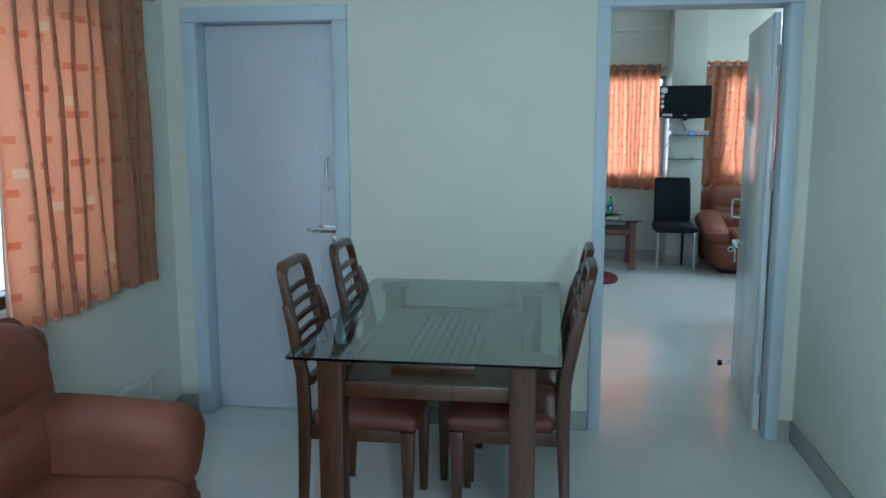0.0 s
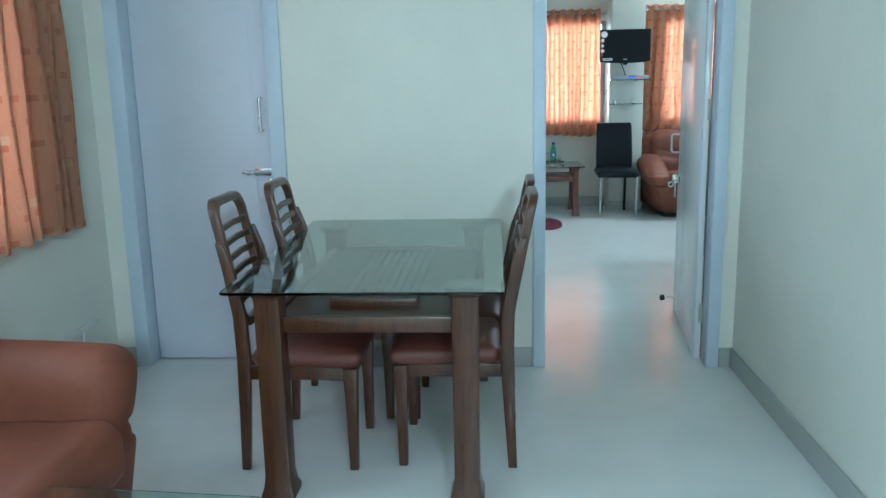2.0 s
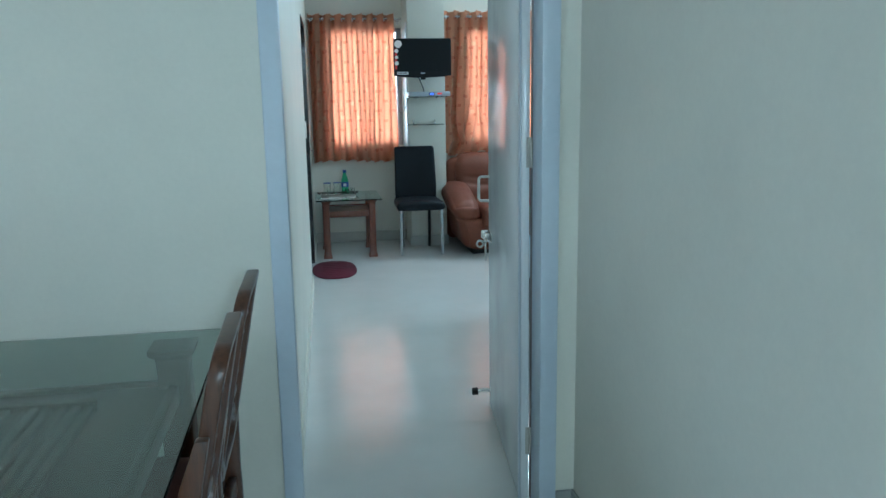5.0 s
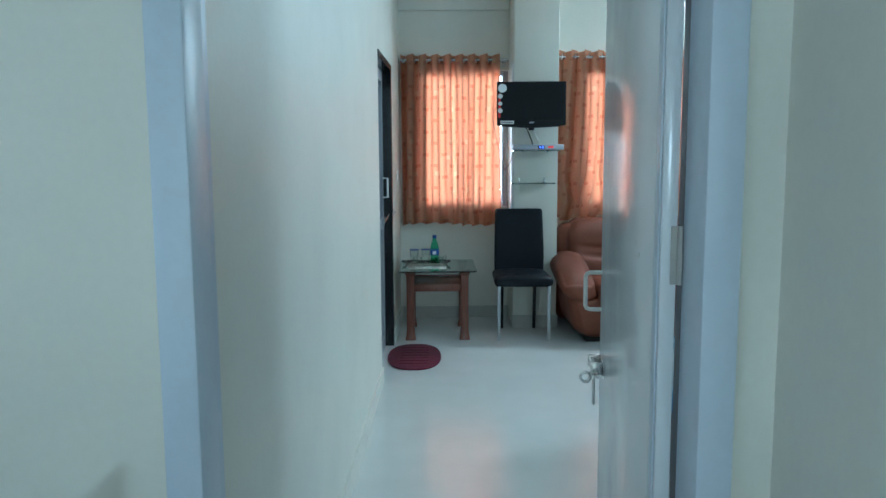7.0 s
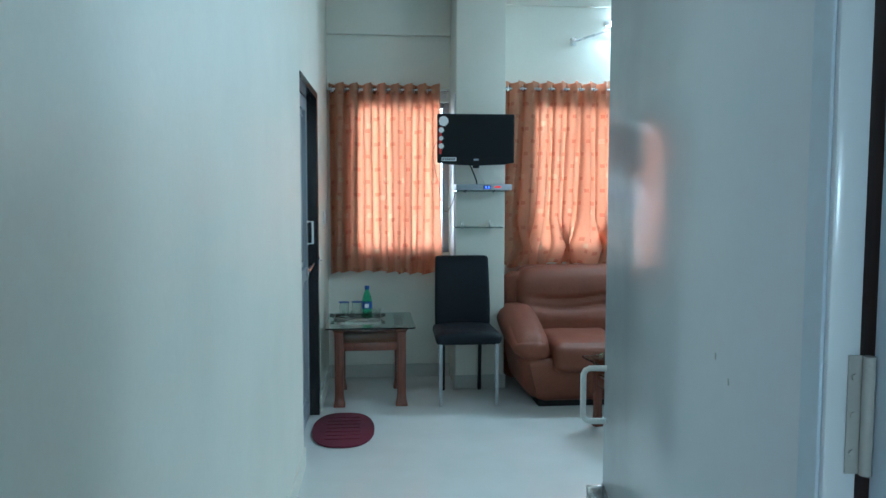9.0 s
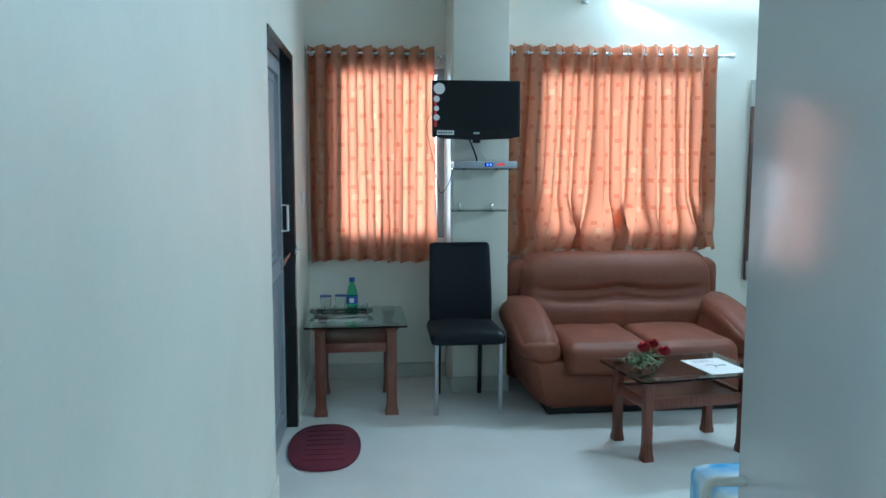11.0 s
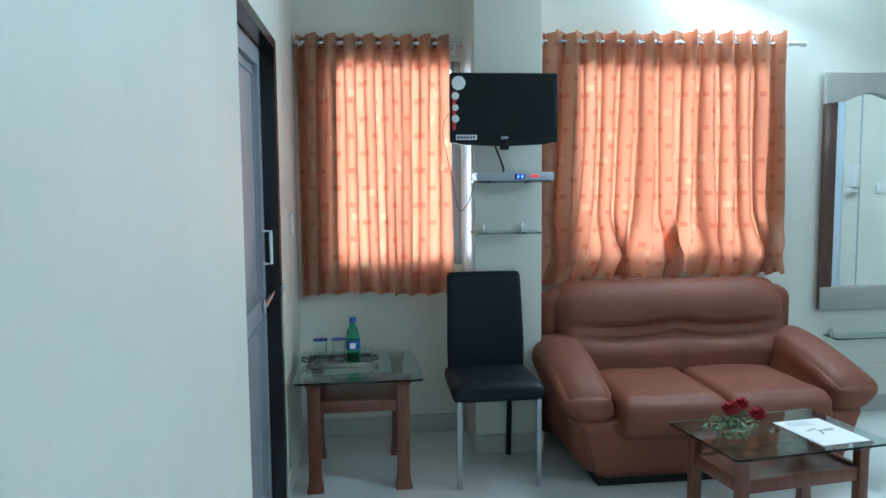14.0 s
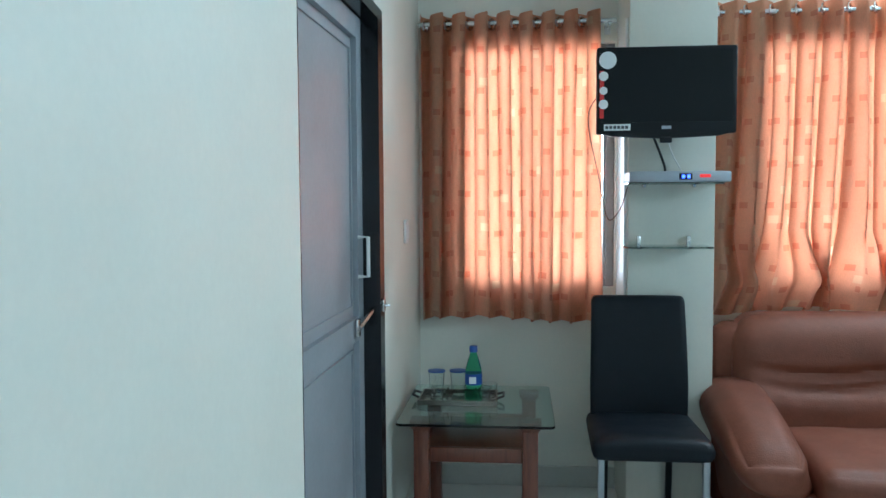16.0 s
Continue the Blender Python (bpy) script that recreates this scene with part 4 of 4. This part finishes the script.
for x, y, cover in ((0.405, 8.57, True), (0.495, 8.58, True), (0.625, 8.56, False), (0.60, 8.495, False), (0.43, 8.49, False)):
    hh = 0.105 if cover else 0.06
    tb = thing("tumbler", (x, y, 0.5415), "clear glass tumbler with a blue paper lid" if cover else "small clear glass on the tray", "glass", "tumblers on the tray")
    tbb = part("body", lathe(bmesh.new(), [(0.028, 0), (0.034, hh), (0.0315, hh), (0.026, 0.008)], n=18), CLEARGL, tb)
    if cover:
        part("lid", lathe(bmesh.new(), [(0.037, hh), (0.037, hh + 0.005), (0.030, hh + 0.006)], n=18), BLUEP, tbb, "blue paper lid")
bo = thing("bottle", (0.565, 8.475, 0.5415), "green plastic drink bottle with a dark blue cap", "bottle")
bob = part("body", lathe(bmesh.new(), [(0.030, 0), (0.034, 0.012), (0.034, 0.05), (0.031, 0.06), (0.034, 0.075), (0.034, 0.125), (0.031, 0.145), (0.021, 0.180), (0.014, 0.200), (0.0135, 0.212)], n=22), BOTTLEG, bo)
part("label_band", lathe(bmesh.new(), [(0.0346, 0.078), (0.0349, 0.080), (0.0349, 0.120), (0.0346, 0.122)], n=22), BLUEP, bob, "dark blue label band")
part("label_patch", box(-0.016, 0.012, -0.0358, -0.033, 0.085, 0.112, 0.001, 1), PAPER, bob, "white label patch")
part("cap", lathe(bmesh.new(), [(0.0165, 0.208), (0.0165, 0.230), (0.014, 0.233)], n=18), BLUEP, bob, "dark blue screw cap")

mt_ = thing("door_mat", (0.42, 7.73, 0.0), "oval maroon door mat before the bathroom", "mat")
bm = bmesh.new()
pts = []
for k in range(40):
    a = 2 * math.pi * k / 40
    c, s = math.cos(a), math.sin(a)
    pts.append((0.185 * abs(c) ** 0.75 * (1 if c > 0 else -1), 0.335 * abs(s) ** 0.9 * (1 if s > 0 else -1)))
prism(bm, pts, "z", 0.001, 0.013, 0.004, 2)
part("mat_body", bm, MATRED, mt_)
for i in range(7):
    part("rib", box(-0.10 + 0.004 * (i % 2), 0.10, -0.21 + i * 0.07, -0.195 + i * 0.07, 0.012, 0.0165, 0.002, 1), MATRED, mt_)


# ---- on the coffee table ----
pp = thing("paper", (2.415, 7.55, 0.4205), "printed white paper sheets on the coffee table", "paper", rz=8)
for i in range(3):
    part("sheet", box(-0.105 + 0.004 * i, 0.105 + 0.004 * i, -0.148, 0.148 - 0.003 * i, 0.0008 * i, 0.0008 * i + 0.0006), PAPER, pp)
for x, y, w_, a in ((-0.02, 0.02, 0.06, 20), (0.03, 0.0, 0.07, -12), (0.0, -0.015, 0.05, 70), (0.055, 0.01, 0.05, 5)):
    ob = part("pen_stroke", box(-w_ / 2, w_ / 2, -0.003, 0.003, 0, 0.0003), INK, pp)
    ob.location, ob.rotation_euler = (x, y, 0.0024), (0, 0, radians(a))
for i in range(5):
    part("text_bar", box(-0.07, 0.05 - 0.01 * (i % 3), 0.075 + 0.012 * i, 0.079 + 0.012 * i, 0.0024, 0.0026), SILVERP, pp)
fl = thing("flower_bunch", (2.045, 7.54, 0.4205), "small bunch of red roses lying on the table", "flowers")
fl.scale = (1.25, 1.25, 1.3)
rng = random.Random(5)
for x, y, z, r in ((0.0, 0.02, 0.075, 0.036), (0.075, -0.01, 0.065, 0.033), (0.045, 0.04, 0.085, 0.03)):
    bm = bmesh.new()
    for k in range(16):
        a, f = k * 2.4, k / 16
        rr = r * (0.25 + 0.75 * f)
        c = Vector((x + rr * 0.5 * math.cos(a), y + rr * 0.5 * math.sin(a), z + r * 0.5 * (1 - f)))
        t1 = Vector((-math.sin(a), math.cos(a), 0)) * rr * 0.75
        t2 = Vector((math.cos(a) * 0.5, math.sin(a) * 0.5, 0.8)) * r * 0.8
        v = [bm.verts.new(p) for p in (c - t1 * 0.5 - t2 * 0.5, c + t1 * 0.5 - t2 * 0.5, c + t1 + t2 * 0.2, c + t2 * 0.6 + Vector((math.cos(a), math.sin(a), 0)) * r * 0.15, c - t1 + t2 * 0.2)]
        bm.faces.new(v)
    part("rose", bm, PETAL, fl, "dark red rose head")
bm = bmesh.new()
for k in range(110):
    a, rr = rng.uniform(0, 6.28), rng.uniform(0.01, 0.085)
    c = Vector((rr * math.cos(a) - 0.015, rr * math.sin(a) * 0.7 - 0.01, rng.uniform(0.012, 0.06)))
    d = Vector((rng.uniform(-1, 1), rng.uniform(-1, 1), rng.uniform(-0.15, 0.7))).normalized() * 0.022
    sd = d.cross(Vector((0, 0, 1))).normalized() * 0.007
    v = [bm.verts.new(p) for p in (c - d * 0.6, c + sd, c + d, c - sd)]
    bm.faces.new(v)
part("leaves", bm, LEAF, fl)
for k in range(4):
    a = k * 1.7
    part("stem", sweep(bmesh.new(), [(0.06 * math.cos(a), 0.05 * math.sin(a), 0.004), (0.015 * math.cos(a), 0.02, 0.04), (0.02 * k - 0.01, 0.02, 0.07)], 0.003, 6), LEAF, fl)


# ---- mirror, shelves and bin ----
mi = thing("wall_mirror", (3.62, W, 0.64), "tall mirror in grey laminate and dark wood frame", "mirror")
hw_, hh_ = 0.325, 1.385
part("mirror_glass", box(-0.245, 0.245, -0.026, -0.020, 0.125, 1.27), MIRROR, mi, smooth=0)
part("backing", box(-0.30, 0.30, -0.019, -0.001, 0.02, hh_ - 0.02), WOODD, mi)
for s in (-1, 1):
    x0, x1 = (-hw_ + 0.012, -0.235) if s < 0 else (0.235, hw_ - 0.012)
    part("stile", box(x0, x1, -0.048, -0.0195, 0.0, hh_ - 0.02, 0.004), WOODD, mi, "dark brown wooden stile")
part("bottom_rail", box(-hw_ + 0.014, hw_ - 0.006, -0.058, -0.0195, 0.0, 0.135, 0.004), LAMIN, mi, "grey laminate rail")
edge = [(-hw_ + 0.01, hh_), (-hw_ + 0.01, 1.205)]
edge += [(-0.235 + 0.47 * i / 16, 1.205 + 0.062 * math.exp(-((i / 16 - 0.42) / 0.30) ** 2)) for i in range(17)]
edge += [(hw_ + 0.012, 1.205), (hw_ + 0.012, hh_)]
part("top_rail", prism(bmesh.new(), edge, "y", -0.058, -0.0195, 0.003, 1), LAMIN, mi, "grey laminate rail with a wavy edge")
for x in (-0.26, 0.24):
    part("hook", sweep(bmesh.new(), [(x, -0.03, hh_ - 0.01), (x, -0.03, hh_ + 0.03)], 0.004), STEEL, mi)
glass_shelf((3.68, W, 0.475), 0.62, 0.14, "glass shelf below the mirror", (-0.27, 0.22))
for z in (0.63, 1.10, 1.55, 1.93):
    cs = thing("corner_shelf", (4.45, W, z), "quarter-round glass corner shelf on the wall", "shelf", "corner shelves")
    pts = [(0, 0)] + [(-0.34 * math.cos(radians(a)), -0.34 * math.sin(radians(a))) for a in range(0, 91, 9)]
    part("glass", prism(bmesh.new(), [(x - 0.002, y - 0.002) for x, y in pts], "z", 0, 0.008), GREENGL, cs, smooth=0)
    for x, y in ((-0.24, -0.012), (-0.012, -0.24)):
        part("clip", box(x - 0.012, x + 0.012, y - 0.011, y + 0.011, -0.010, 0.026, 0.004), STEEL, cs, "steel shelf clip")
db = thing("dust_bin", (4.27, 8.84, 0), "brushed steel pedal bin in the corner", "bin")
part("body", lathe(bmesh.new(), [(0.098, 0.02), (0.105, 0.25), (0.105, 0.27), (0.090, 0.30)], n=26), STEEL, db)
part("foot_ring", lathe(bmesh.new(), [(0.100, 0.0), (0.100, 0.02), (0.095, 0.022)], n=26), RUBBER, db, "black plastic base ring")
wt = structure("trim_conduit", box(3.06, 4.45, W - 0.016, W - 0.001, 0.265, 0.295, 0.003), WALL, "cream cable trunking low on the wall", "trunking")


# ---- wiring and switches ----
def switch_plate(at, rz, w_, h_, n, label):
    th = thing("switch_plate", at, label, "switch", "switch plates", rz)
    part("plate", box(-w_ / 2, w_ / 2, -0.012, -0.0005, -h_ / 2, h_ / 2, 0.003), WHITEP, th)
    for i in range(n):
        x = -w_ / 2 + w_ * (i + 0.5) / n
        part("rocker", box(x - w_ / n * 0.3, x + w_ / n * 0.3, -0.016, -0.0115, -h_ * 0.28, h_ * 0.28, 0.002), WHITEP, th)
    return th


switch_plate((xl(8.62), 8.62, 1.23), 90, 0.075, 0.10, 2, "white switch plate on the cream wall")
switch_plate((4.45, 8.02, 1.33), -90, 0.26, 0.085, 6, "long white switch plate on the bedroom wall")
kb = thing("door_closer_box", (4.45, 7.66, 1.42), "small cream box on the bedroom wall", "wall box")
part("body", box(-0.05, 0, -0.05, 0.05, -0.09, 0.09, 0.006), WHITEP, kb)
part("ledge", box(-0.06, 0, -0.06, 0.03, -0.13, -0.095, 0.004), WHITEP, kb)
structure("trim_panel_joint", box(4.444, 4.45, 7.70, 7.71, 0.1, 2.5), SILVERP, "thin vertical joint strip on the wall", "trim", 0)
structure("trim_blue_strip", box(4.42, 4.45, 7.10, 7.50, 0, 2.1, 0.004), FRAMEP, "pale blue enamelled frame strip", "trim")
tkg = structure("trim_trunking_left", box(-2.03, -2.014, 2.2, 3.35, 0.29, 0.315, 0.003), WHITEP, "white cable trunking on the lounge wall", "trunking")
cable("white cable end hanging from the trunking", [(-2.012, 3.20, 0.30), (-2.005, 3.18, 0.22), (-2.002, 3.23, 0.18), (-2.005, 3.27, 0.22)], 0.004, WHITEP)


# ---- tube lights ----
def tube_light(at, rz, label, bracket=False):
    th = thing("tube_light", at, label, "lamp", "tube lights", rz)
    part("batten", box(-0.62, 0.62, -0.035, -0.0005, -0.02, 0.025, 0.004), WHITEP, th)
    part("tube", sweep(bmesh.new(), [(-0.59, -0.060, 0), (0.59, -0.060, 0)], 0.013, 14), TUBE, th, "glowing white tube")
    for s in (-1, 1):
        part("lamp_holder", box(s * 0.605 - 0.014, s * 0.605 + 0.014, -0.078, -0.034, -0.018, 0.018, 0.004), WHITEP, th)
    return th


tube_light((2.98, W - 0.002, 2.67), 0, "lit white tube light high on the bedroom wall")
# Invented fixture for the added side lamp, never in view.
tube_light((4.448, 5.6, 2.52), -90, "added tube light out of view on the bedroom side wall")
# Fixture made up to go with the added lounge lamp, out of view.
tube_light((1.106, -3.2, 2.45), -90, "added tube light out of view on the lounge wall")
wa = thing("fan_bracket", (2.13, W, 2.54), "grey steel arm slanting across the wall", "bracket")
part("bar", sweep(bmesh.new(), [(0, -0.03, 0), (0.26, -0.05, 0.085)], 0.009), STEEL, wa)
part("wall_plate", box(-0.025, 0.015, -0.035, 0, -0.03, 0.03, 0.004), STEEL, wa)


# ---- bed ----
bed = thing("bed", (2.55, 4.88, 0), "double bed with a white and blue patterned sheet", "bed")
part("base", box(-1.0, 1.0, -1.02, 1.02, 0.06, 0.30, 0.01), WOODD, bed)
for a, b in ((-0.92, -0.95), (0.92, -0.95), (-0.92, 0.95), (0.92, 0.95)):
    part("leg", box(a - 0.035, a + 0.035, b - 0.035, b + 0.035, 0, 0.06), WOODD, bed)


def bed_soft(q, p):
    return (p.x, p.y, p.z + 0.006 * noise.noise((p.x * 3, p.y * 3, 0)) * (1 if q.z > 0 else 0))


SHEET, st, sbs = nodes_of("blue_white_sheet")
flow = noise_tex(st, 2.6, 3)
link(st, ramp(st, flow, [(0.42, (0.72, 0.80, 0.86)), (0.50, (0.12, 0.42, 0.78)), (0.60, (0.03, 0.16, 0.50)), (0.66, (0.70, 0.80, 0.88))]), sbs.inputs["Base Color"])
sbs.inputs["Roughness"].default_value = 0.85
part("mattress", soft(bmesh.new(), -0.99, 0.99, -1.01, 1.04, 0.30, 0.585, 0.05, bed_soft, 20), SHEET, bed, "mattress under a blue patterned sheet")
